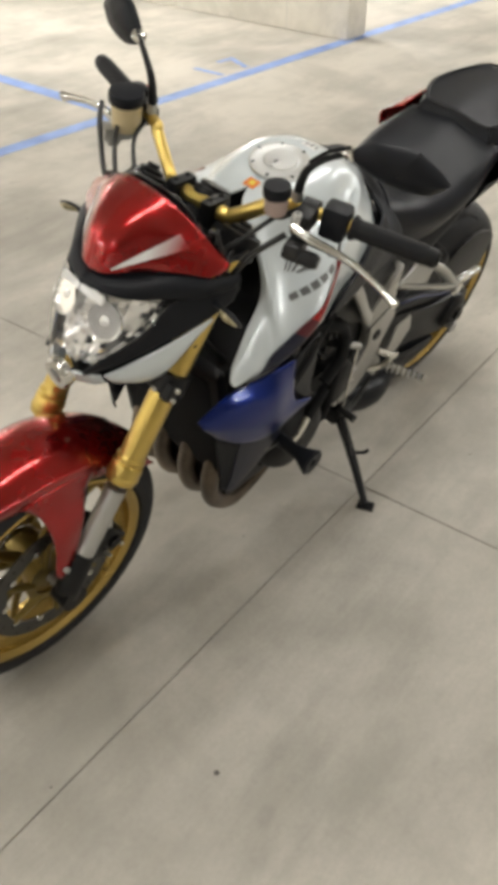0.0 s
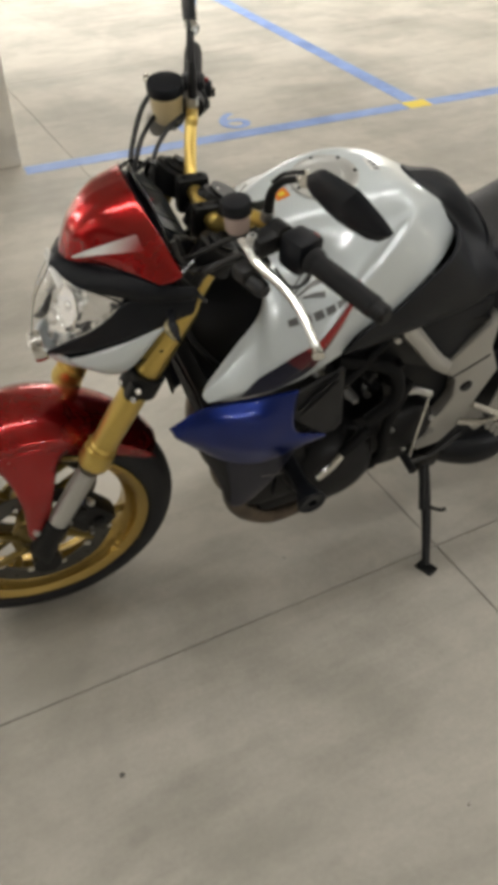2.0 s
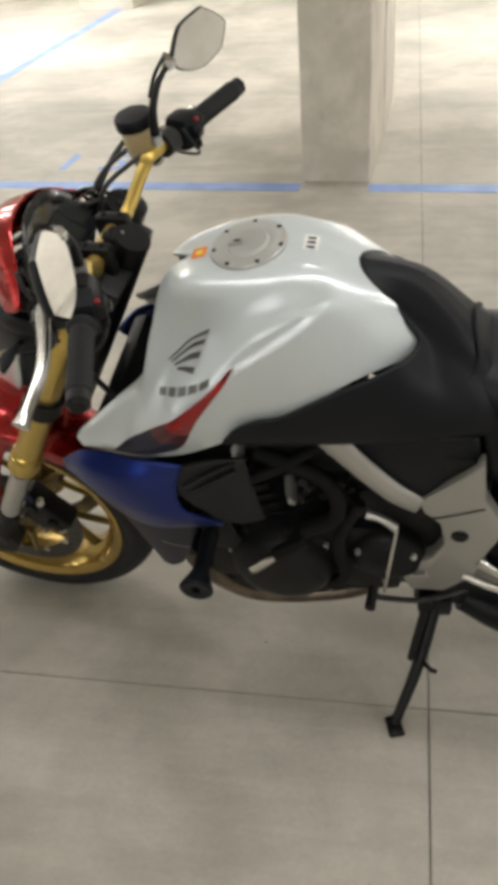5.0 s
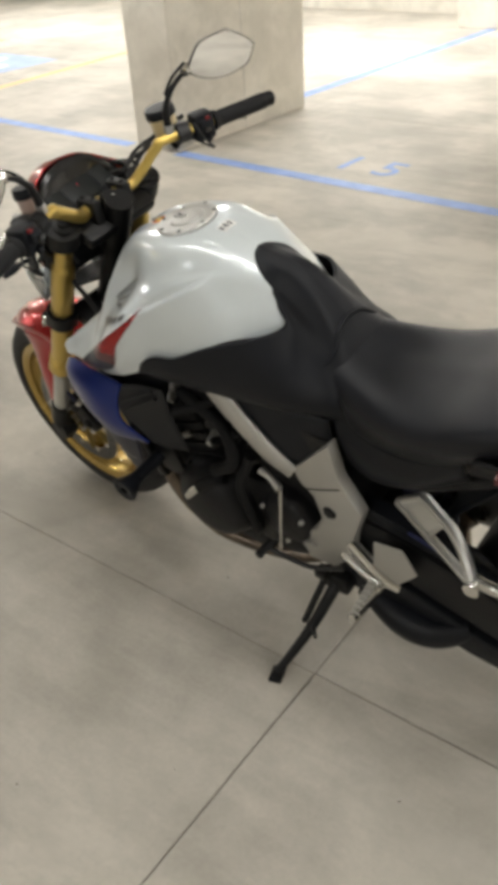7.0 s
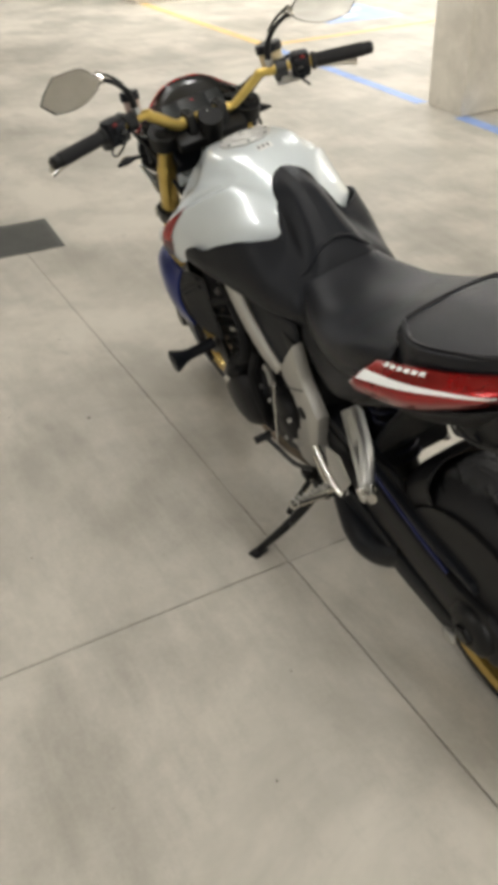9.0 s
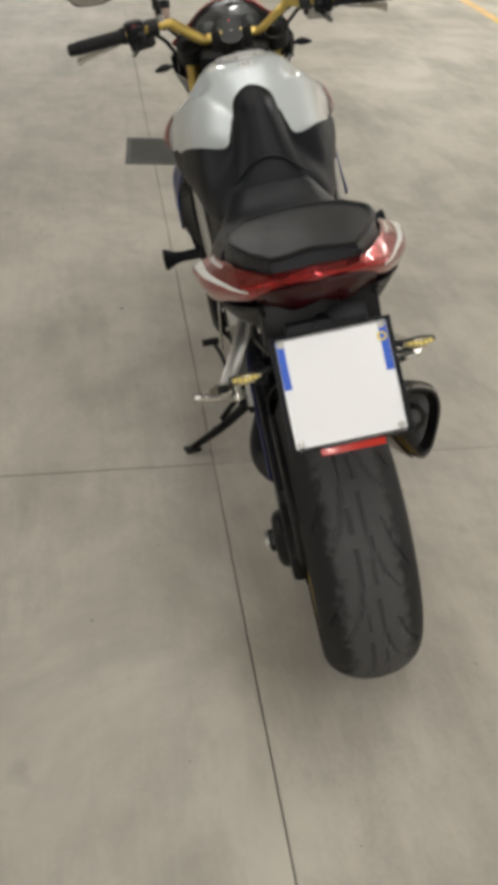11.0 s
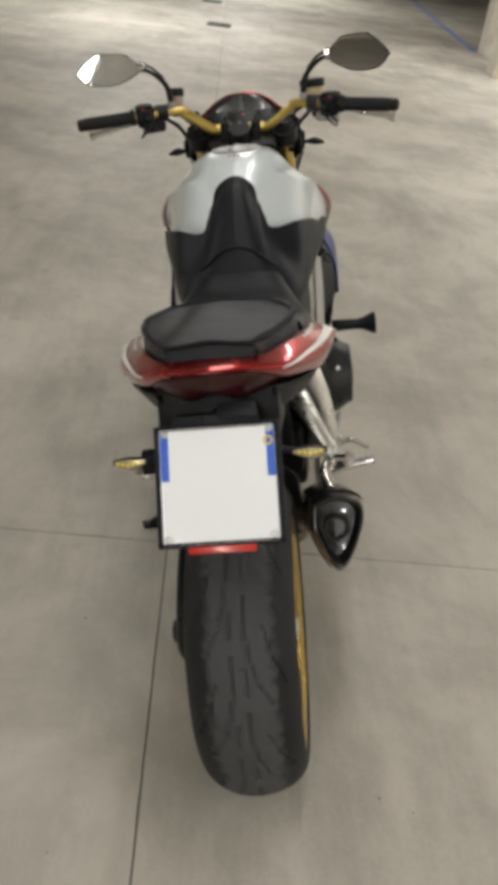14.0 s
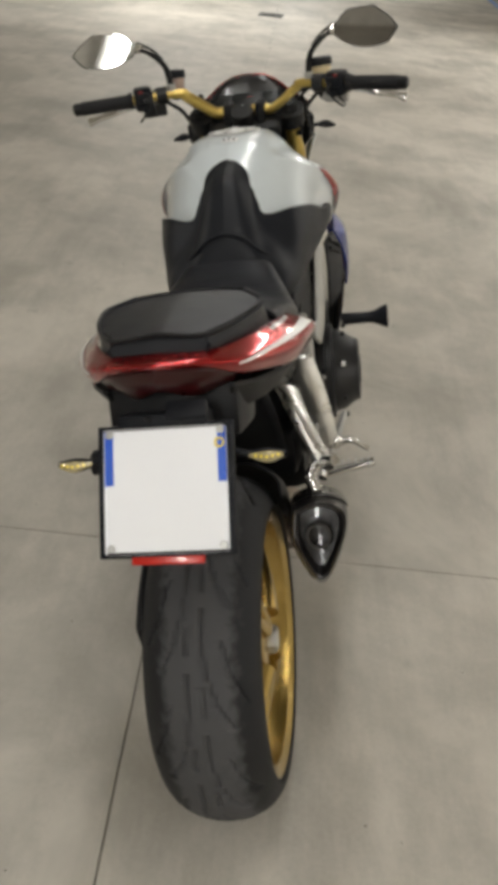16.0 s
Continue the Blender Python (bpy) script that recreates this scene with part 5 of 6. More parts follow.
def seats():
    top = [(0.645, 0, 0.878), (0.560, 0, 0.852), (0.480, 0, 0.850), (0.400, 0, 0.866), (0.320, 0, 0.898), (0.215, 0, 0.938)]
    sh = [(0.640, 0.055, 0.868), (0.560, 0.085, 0.849), (0.480, 0.110, 0.842), (0.400, 0.128, 0.857), (0.320, 0.134, 0.885), (0.215, 0.122, 0.915)]
    side = [(0.622, 0.092, 0.845), (0.560, 0.122, 0.815), (0.480, 0.146, 0.805), (0.400, 0.160, 0.820), (0.320, 0.160, 0.845), (0.215, 0.142, 0.875)]
    low = [(0.612, 0.110, 0.790), (0.560, 0.120, 0.752), (0.480, 0.128, 0.740), (0.400, 0.140, 0.765), (0.320, 0.146, 0.805), (0.255, 0.132, 0.840)]
    part("rider_seat", skin([top, sh, side, low], 40, 22, True), VINYL, bike, "black vinyl rider seat", solid=0.008, smooth=60)
    # side cover under the seat
    a = [(0.612, 0.112, 0.792), (0.520, 0.124, 0.748), (0.430, 0.136, 0.756), (0.330, 0.148, 0.806)]
    b = [(0.598, 0.128, 0.735), (0.520, 0.132, 0.690), (0.430, 0.140, 0.705), (0.330, 0.146, 0.775)]
    c = [(0.585, 0.118, 0.650), (0.530, 0.120, 0.630), (0.450, 0.122, 0.655), (0.330, 0.120, 0.735)]
    for s in (1, -1):
        part("side_cover", skin([[(x, y * s, z) for x, y, z in line] for line in (a, b, c)], 24, 12), PLASTIC, bike, "black plastic side cover", solid=0.006, smooth=60)
        part("inner_panel", skin([[(x, y * s, z) for x, y, z in line] for line in ([(0.860, 0.150, 0.790), (0.740, 0.150, 0.778), (0.610, 0.132, 0.770)], [(0.800, 0.158, 0.715), (0.715, 0.154, 0.705), (0.605, 0.136, 0.715)], [(0.712, 0.156, 0.618), (0.668, 0.150, 0.640), (0.600, 0.138, 0.665)])], 16, 10), PLASTIC, bike, "matt black panel behind the frame strip", solid=0.006)
    # pillion: raised pad with a flat creased top
    rear, mid1, mid2, front = -0.028, 0.050, 0.150, 0.228
    T = [(front, 0, 0.954), (mid2, 0, 0.970), (mid1, 0, 0.986), (rear, 0, 0.995)]
    C = [(front, 0.090, 0.947), (mid2, 0.123, 0.960), (mid1, 0.104, 0.977), (rear, 0.066, 0.991)]
    D = [(front + 0.002, 0.094, 0.943), (mid2, 0.127, 0.955), (mid1, 0.108, 0.972), (rear - 0.004, 0.068, 0.987)]
    E = [(front + 0.006, 0.104, 0.926), (mid2, 0.132, 0.938), (mid1, 0.112, 0.957), (rear - 0.008, 0.070, 0.976)]
    F = [(front + 0.010, 0.118, 0.888), (mid2, 0.136, 0.905), (mid1, 0.113, 0.930), (rear - 0.008, 0.070, 0.960)]
    pil = part("pillion_seat", skin([T, C, D, E, F], 34, 28, True), VINYL, bike, "raised black pillion seat with piped edge", solid=0.008, smooth=50)
    part("seat_end", skin([[(-0.028, 0, 0.995), (-0.031, 0.064, 0.988), (-0.036, 0.070, 0.976)], [(-0.042, 0, 0.970), (-0.040, 0.060, 0.964), (-0.036, 0.070, 0.958)]], 12, 6, True), VINYL, pil, "", None, solid=0.006)
    for s in (1, -1):
        pts = [(front + 0.004, 0, 0.953)] + [(x, y * s * 1.01, z + 0.001) for x, y, z in C] + [(rear - 0.004, 0, 0.999)]
        part("piping", tube(pts, 0.0035, 8, 60), GRIP, pil)
    part("seat_front", skin([[(0.229, 0, 0.954), (0.229, 0.090, 0.947), (0.235, 0.104, 0.926)], [(0.240, 0, 0.905), (0.240, 0.08, 0.895), (0.239, 0.118, 0.888)]], 14, 6, True), VINYL, pil, "", None, solid=0.006)


seats()


def tail():
    up = [(0.226, 0.156, 0.902), (0.150, 0.146, 0.926), (0.060, 0.122, 0.950), (-0.005, 0.090, 0.964), (-0.038, 0.062, 0.972), (-0.046, 0, 0.978)]
    md = [(0.246, 0.200, 0.872), (0.130, 0.182, 0.896), (0.040, 0.148, 0.922), (-0.024, 0.114, 0.947), (-0.066, 0.064, 0.969), (-0.084, 0, 0.979)]
    lo = [(0.254, 0.194, 0.838), (0.130, 0.172, 0.862), (0.040, 0.138, 0.896), (-0.018, 0.106, 0.922), (-0.058, 0.072, 0.954), (-0.086, 0, 0.972)]
    bm = skin([up, md, lo], 44, 14, True)
    bvh = BVHTree.FromBMesh(bm)
    cowl = part("tail_cowl", bm, RED, bike, "red tail cowl with white side stripe", solid=0.004, smooth=50)
    for s in (1, -1):
        bm = drape(bvh, [(0.240, 0.3 * s, 0.888), (-0.030, 0.3 * s, 0.946), (-0.030, 0.3 * s, 0.943), (0.246, 0.3 * s, 0.875)], (0, -s, 0), 30, 3)
        part("white_stripe", bm, STREAK, cowl)
        for k in range(6):
            x = 0.196 - 0.017 * k
            bm = drape(bvh, [(x, 0.3 * s, 0.911 + 0.0042 * k), (x - 0.012, 0.3 * s, 0.914 + 0.0042 * k), (x - 0.011, 0.3 * s, 0.909 + 0.0042 * k), (x + 0.001, 0.3 * s, 0.906 + 0.0042 * k)], (0, -s, 0), 3, 2)
            part("marking_bar", bm, STREAK, cowl)
    lamp = [[(-0.016, 0.104, 0.927), (-0.056, 0.070, 0.952), (-0.083, 0, 0.970)], [(-0.014, 0.092, 0.908), (-0.056, 0.058, 0.930), (-0.084, 0, 0.950)], [(0.010, 0.074, 0.890), (-0.050, 0.044, 0.908), (-0.078, 0, 0.934)]]
    part("tail_lamp", skin(lamp, 18, 10, True), LENS_RED, bike, "dark red tail lamp lens", solid=0.004)
    under = [[(0.30, 0.165, 0.845), (0.150, 0.168, 0.860), (0.040, 0.132, 0.888), (-0.030, 0.092, 0.915)], [(0.32, 0.130, 0.775), (0.160, 0.120, 0.800), (0.060, 0.095, 0.830), (-0.010, 0.075, 0.870)], [(0.32, 0, 0.760), (0.16, 0, 0.785), (0.06, 0, 0.815), (-0.06, 0, 0.872)]]
    part("tail_box", block((0.17, 0.20, 0.085), moved(0.050, 0, 0.838, 0, 22, 0), 0.014), SATIN, bike, "black box under the tail")
    part("under_tray", skin(under, 20, 12, True), SATIN, bike, "black tray under the tail", solid=0.005)


tail()


def plate_holder():
    # the plate leans back: its lower edge stands further behind
    top, foot = Vector((-0.092, -0.002, 0.884)), Vector((-0.204, -0.002, 0.749))
    down = (foot - top).normalized()
    nrm = Vector((-1, 0, 0)) - down * Vector((-1, 0, 0)).dot(down)
    nrm.normalize()
    m = Matrix((Vector((0, 1, 0)), -down, nrm)).transposed().to_4x4()
    m.translation = (top + foot) / 2
    h = (foot - top).length
    bm = block((0.196, h + 0.012, 0.008), m @ moved(0, 0, -0.005), 0.003)
    holder = part("plate_holder", bm, PLASTIC, bike, "black holder with blank white plate")
    for s in (1, -1):
        part("frame_edge", block((0.007, h + 0.010, 0.005), m @ moved(0.0935 * s, 0, 0.0005), 0.0015), PLASTIC, holder)
        part("frame_edge", block((0.190, 0.007, 0.005), m @ moved(0, (h / 2 + 0.001) * s, 0.0005), 0.0015), PLASTIC, holder)
    num = part("number_plate", block((0.176, 0.176, 0.003), m @ moved(0, -0.001, 0.0012), 0.006, seg=3), NUMBER, holder, "blank white number plate with blue side bands")
    for s in (1, -1):
        part("blue_band", block((0.012, 0.076, 0.001), m @ moved(0.081 * s, 0.046, 0.0032), 0), BAND, num)
    for sx in (1, -1):
        for sy in (1, -1):
            part("plate_screw", bolt(m @ Vector((0.080 * sx, 0.080 * sy, 0.003)), nrm, 0.006, 0.003), SILVER, num)
    part("year_badge", lathe([(0.0045, 0), (0.0075, 0), (0.0075, 0.001), (0.0045, 0.001)], m @ Vector((-0.078, 0.062, 0.003)), nrm, 20, closed=True), YELLOW, num)
    part("reflector", block((0.104, 0.016, 0.008), m @ moved(0.0, -h / 2 - 0.008, -0.002), 0.003), REFLECTOR, holder, "red reflector below the plate")
    bm = tube([(0.03, 0, 0.84), (-0.05, 0.0, 0.868), (-0.098, 0.0, 0.846)], 0.016, 12, 15)
    block((0.05, 0.13, 0.02), moved(-0.070, 0.0, 0.884, 0, 25, 0), 0.005, bm)
    arm = part("holder_arm", bm, PLASTIC, holder)
    for y in (0.02, -0.03):
        part("holder_bolt", bolt((-0.088, y, 0.896), (-0.5, 0, 1), 0.006), MATT, arm)
    part("plate_lamp", block((0.028, 0.060, 0.014), moved(-0.080, -0.035, 0.902, 0, -30, 0), 0.005), PLASTIC, holder, "small black lamp above the plate")
    for s in (1, -1):
        stem = part("rear_indicator", rod((-0.085, 0.085 * s, 0.836), (-0.094, 0.125 * s, 0.830), 0.006, 0.005, 10), PLASTIC, bike, "slim rear indicator with pale lens")
        part("housing", tube([(-0.088, 0.112 * s, 0.829), (-0.094, 0.142 * s, 0.829), (-0.090, 0.168 * s, 0.829)], [0.005, 0.011, 0.005], 14, 13, flat=0.7), PLASTIC, stem)
        part("lens", tube([(-0.097, 0.116 * s, 0.832), (-0.102, 0.142 * s, 0.832), (-0.098, 0.164 * s, 0.832)], [0.003, 0.0085, 0.004], 14, 13, flat=0.75), AMBER, stem)
        for k in range(5):
            part("led_dot", lathe([(0, 0.002), (0.0025, 0.001), (0.0025, -0.001), (0, -0.001)], (-0.108 + 0.002 * abs(k - 2), (0.126 + 0.008 * k) * s, 0.8355), (-1, 0, 0.6), 8), YELLOW, stem)
    blue = part("connector", block((0.030, 0.016, 0.018), moved(0.04, 0.070, 0.818, 0, 20, 0), 0.004), BAND, bike, "blue wiring connector under the tail")
    random.seed(21)
    for k in range(9):
        x, y, z = random.uniform(-0.04, 0.10), random.uniform(0.06, 0.115), random.uniform(0.785, 0.835)
        part("clip", block((random.uniform(0.008, 0.02), 0.012, random.uniform(0.006, 0.014)), moved(x, y, z, random.uniform(-30, 30), random.uniform(-40, 40), 0), 0.002), random.choice((PLASTIC, PLASTIC, SILVER, MATT)), blue)
    part("wire", tube([(0.12, 0.10, 0.835), (0.05, 0.112, 0.815), (-0.02, 0.10, 0.828), (-0.07, 0.085, 0.84)], 0.004, 8, 24), CABLE, blue)
    part("wiring_socket", block((0.03, 0.025, 0.03), moved(-0.06, 0.118, 0.81), 0.006), PLASTIC, holder)


plate_holder()

# -- engine, radiator, pipes --


def engine():
    bm = block((0.36, 0.30, 0.22), moved(0.90, 0, 0.40), 0.03)
    block((0.20, 0.27, 0.30), moved(1.06, 0, 0.56, 0, 22, 0), 0.02, bm)
    block((0.24, 0.25, 0.10), moved(0.98, 0, 0.255), 0.03, bm)
    eng = part("engine", bm, ENGINE, bike, "dark grey four-cylinder engine with black covers")
    part("oil_filter_housing", block((0.13, 0.27, 0.26), moved(1.07, 0, 0.39), 0.03), ENGINE, eng)
    part("gearbox", block((0.25, 0.25, 0.36), moved(0.70, 0, 0.46), 0.03), ENGINE, eng)
    for k in range(7):
        part("cylinder_rib", block((0.21, 0.285, 0.006), moved(1.03 + 0.011 * k, 0, 0.47 + 0.026 * k, 0, 22, 0), 0.002), ENGINE, eng)
    part("cam_cover", block((0.20, 0.26, 0.07), moved(1.13, 0, 0.715, 0, 22, 0), 0.022), ENGINE, eng)
    for s in (1, -1):
        c = Vector((0.955, 0.150 * s, 0.405)) if s > 0 else Vector((0.925, 0.205 * s, 0.415))
        r = 0.105 if s > 0 else 0.118
        dome = [(0, 0.062), (r * 0.55, 0.060), (r * 0.80, 0.050), (r * 0.92, 0.036), (r, 0.018), (r * 1.05, 0.0), (r * 1.05, -0.07), (0, -0.07)] if s > 0 else [(0, 0.056), (r * 0.30, 0.055), (r * 0.34, 0.048), (r * 0.58, 0.044), (r * 0.62, 0.052), (r * 0.68, 0.050), (r * 0.72, 0.036), (r * 0.88, 0.010), (r * 0.93, -0.012), (r * 1.06, -0.016), (r * 1.06, -0.030), (r * 0.98, -0.034), (r * 0.98, -0.08), (0, -0.08)]
        cov = part("alternator_cover" if s > 0 else "clutch_cover", lathe(dome, c, (0, s, 0), 44), ENGINE if s > 0 else CASTING, eng, "domed black engine cover" if s > 0 else "dark grey cast clutch cover with a ring of bolts")
        for k in range(8):
            a = radians(45 * k + 10)
            part("cover_bolt", bolt(c + Vector((r * 1.0 * math.cos(a), 0.014 * s, r * 1.0 * math.sin(a))), (0, s, 0), 0.0065), MATT if k % 3 else SILVER, cov)
        sp = part("sprocket_cover" if s > 0 else "oil_cover", lathe([(0, 0.030), (0.055, 0.028), (0.07, 0.016), (0.074, 0), (0.074, -0.03), (0, -0.03)], (0.755, 0.140 * s, 0.43), (0, s, 0), 32), ENGINE, eng)
        for k in range(3):
            a = radians(120 * k + 30)
            part("cover_bolt", bolt(Vector((0.755 + 0.06 * math.cos(a), 0.168 * s, 0.43 + 0.06 * math.sin(a))), (0, s, 0), 0.006), SILVER, sp)
        # crash bobbin
        x, y, z = (1.085, 0.288, 0.508) if s > 0 else (1.064, -0.314, 0.498)
        bob = part("crash_bobbin", lathe([(0.017, -0.10), (0.015, -0.03), (0.018, -0.01), (0.030, 0.016), (0.032, 0.022), (0.028, 0.026), (0.010, 0.024), (0.010, 0.015), (0, 0.015)], (x, y, z), (0, s, 0), 28), PLASTIC, bike, "black cone-shaped crash bobbin")
        part("bobbin_bracket", plate([(1.02, 0.44), (1.10, 0.45), (1.11, 0.54), (1.05, 0.56)], 0.165 * s, 0.178 * s, 0.003), MATT, bob)
    # coolant pipe and hoses on the left
    part("coolant_pipe", tube([(1.007, 0.205, 0.425), (0.982, 0.207, 0.455), (0.956, 0.203, 0.482)], [0.010, 0.011, 0.010], 14, 14), CHROME, eng, "bright coolant pipe")
    part("hose", tube([(0.957, 0.203, 0.481), (0.925, 0.200, 0.508), (0.895, 0.194, 0.530)], 0.0135, 12, 12), HOSE, eng)
    part("hose", tube([(0.90, 0.19, 0.55), (0.84, 0.185, 0.60), (0.86, 0.17, 0.68), (0.98, 0.15, 0.72)], 0.015, 12, 26), HOSE, eng)
    part("hose", tube([(0.80, 0.17, 0.62), (0.84, 0.185, 0.52), (0.83, 0.18, 0.40), (0.86, 0.16, 0.33)], 0.012, 12, 26), HOSE, eng)
    part("hose", tube([(1.12, 0.20, 0.60), (1.05, 0.20, 0.66), (0.94, 0.17, 0.70), (0.86, 0.14, 0.74)], 0.010, 12, 26), HOSE, eng)
    random.seed(11)
    for k in range(16):
        x, z = random.uniform(0.80, 1.02), random.uniform(0.56, 0.76)
        part("fitting", lathe([(0, 0.012), (0.008, 0.011), (0.010, 0.0), (0.010, -0.03), (0, -0.03)], (x, random.uniform(0.135, 0.165), z), (random.uniform(-0.5, 0.5), 1, random.uniform(-0.4, 0.6)), 10), random.choice((SILVER, MATT, MATT, ENGINE)), eng)
    for x, z, sx, sz in ((0.86, 0.68, 0.10, 0.05), (0.95, 0.74, 0.14, 0.05), (0.80, 0.56, 0.06, 0.08)):
        part("throttle_body", block((sx, 0.26, sz), moved(x, 0, z, 0, 20, 0), 0.012), MATT, eng)
    # exhaust pipes
    for k, y in enumerate((0.115, 0.040, -0.040, -0.115)):
        z1 = 0.155 + 0.012 * (k in (1, 2))
        part("header_pipe", tube([(1.08, y, 0.60), (1.13, y, 0.54), (1.165, y, 0.42), (1.165, y, 0.31), (1.115, y * 0.97, 0.220), (1.02, y * 0.90, z1 + 0.008), (0.83, y * 0.60, z1 + 0.004), (0.72, y * 0.2 - 0.03, 0.17)], [0.021, 0.021, 0.022, 0.022, 0.022, 0.0215, 0.021, 0.024], 16, 60), STEEL, bike, "heat-tinted steel header pipe")
    part("collector_box", tube([(0.76, -0.02, 0.175), (0.68, -0.03, 0.185), (0.54, -0.05, 0.21), (0.48, -0.08, 0.24)], [0.055, 0.080, 0.080, 0.045], 20, 26, flat=0.7), STEEL, bike, "steel exhaust box under the engine")
    part("sump_cover", skin([[(1.10, 0.12, 0.32), (0.95, 0.13, 0.27), (0.78, 0.12, 0.25)], [(1.05, 0.05, 0.235), (0.95, 0.06, 0.21), (0.8, 0.05, 0.21)], [(1.05, 0, 0.23), (0.95, 0, 0.205), (0.8, 0, 0.205)]], 16, 10, True), ENGINE, eng, "", None, solid=0.005)


engine()


def radiator():
    m = Matrix.Translation((1.208, 0, 0.56)) @ Matrix.Rotation(radians(16), 4, "Y")
    bm = block((0.030, 0.31, 0.40), m, 0.008)
    rad = part("radiator", bm, MATT, bike, "black radiator with fine fins")
    for k in range(45):
        part("fin", block((0.006, 0.27, 0.0022), m @ moved(0.0165, 0, -0.176 + 0.008 * k), 0), ENGINE, rad)
    for s in (1, -1):
        # blue upper shroud with a sharp forward tip; lower shroud's shade painted in as navy
        a = [(1.338, 0.172, 0.690), (1.275, 0.190, 0.742), (1.185, 0.206, 0.750), (1.095, 0.210, 0.742)]
        b = [(1.334, 0.180, 0.684), (1.270, 0.216, 0.716), (1.185, 0.236, 0.715), (1.108, 0.228, 0.694)]
        c = [(1.329, 0.184, 0.672), (1.262, 0.224, 0.672), (1.180, 0.244, 0.655), (1.098, 0.238, 0.650)]
        d = [(1.308, 0.188, 0.650), (1.246, 0.223, 0.632), (1.160, 0.242, 0.616), (1.034, 0.238, 0.618)]
        e = [(1.286, 0.187, 0.622), (1.238, 0.216, 0.600), (1.164, 0.234, 0.586), (1.066, 0.232, 0.600)]
        fl = lambda line: [(x, y * s, z) for x, y, z in line]
        sh = part("shroud", skin([fl(a), fl(b), fl(c), fl(d), fl(e)], 32, 28), BLUE, bike, "metallic blue radiator shroud", solid=0.005, smooth=45)
        e2 = [(1.238, 0.212, 0.603), (1.196, 0.224, 0.592), (1.146, 0.230, 0.588), (1.086, 0.228, 0.600)]
        f = [(1.214, 0.198, 0.475), (1.190, 0.206, 0.468), (1.160, 0.212, 0.472), (1.118, 0.216, 0.500)]
        g = [(1.202, 0.183, 0.384), (1.190, 0.188, 0.384), (1.175, 0.192, 0.390), (1.152, 0.196, 0.412)]
        part("lower_shroud", skin([fl(e2), fl(f), fl(g)], 20, 16), NAVY, sh, "blue lower shroud, its shade put into the navy colour", solid=0.005, smooth=45)
        part("side_panel", skin([fl([(1.286, 0.180, 0.624), (1.258, 0.200, 0.612), (1.236, 0.209, 0.603)]), fl([(1.235, 0.176, 0.490), (1.220, 0.190, 0.482), (1.210, 0.195, 0.475)]), fl([(1.205, 0.172, 0.380), (1.202, 0.178, 0.382), (1.199, 0.182, 0.384)])], 12, 10), PLASTIC, sh, "black panel beside the radiator", solid=0.005)
        part("shroud_mark", skin([fl([(1.165, 0.233, 0.540), (1.135, 0.233, 0.530), (1.112, 0.232, 0.526)]), fl([(1.165, 0.232, 0.535), (1.135, 0.232, 0.525), (1.112, 0.231, 0.521)])], 6, 3), GREY, sh)
        part("intake_cover", skin([fl([(1.098, 0.208, 0.738), (1.045, 0.203, 0.750), (0.989, 0.192, 0.747)]), fl([(1.110, 0.226, 0.690), (1.050, 0.214, 0.680), (0.980, 0.196, 0.665)]), fl([(1.036, 0.230, 0.614), (1.000, 0.216, 0.595), (0.967, 0.192, 0.578)])], 16, 12), DULLGREY, sh, "dark grey ribbed intake cover", None, solid=0.006)
        for k in range(2):
            part("rib", tube(fl([(1.096, 0.222, 0.698 - 0.022 * k), (1.050, 0.214, 0.726 - 0.022 * k), (1.006, 0.202, 0.748 - 0.022 * k)]), 0.0055, 8, 12, flat=0.7), DULLGREY, sh)


radiator()

# -- frame, swingarm, pegs, stand, silencer --


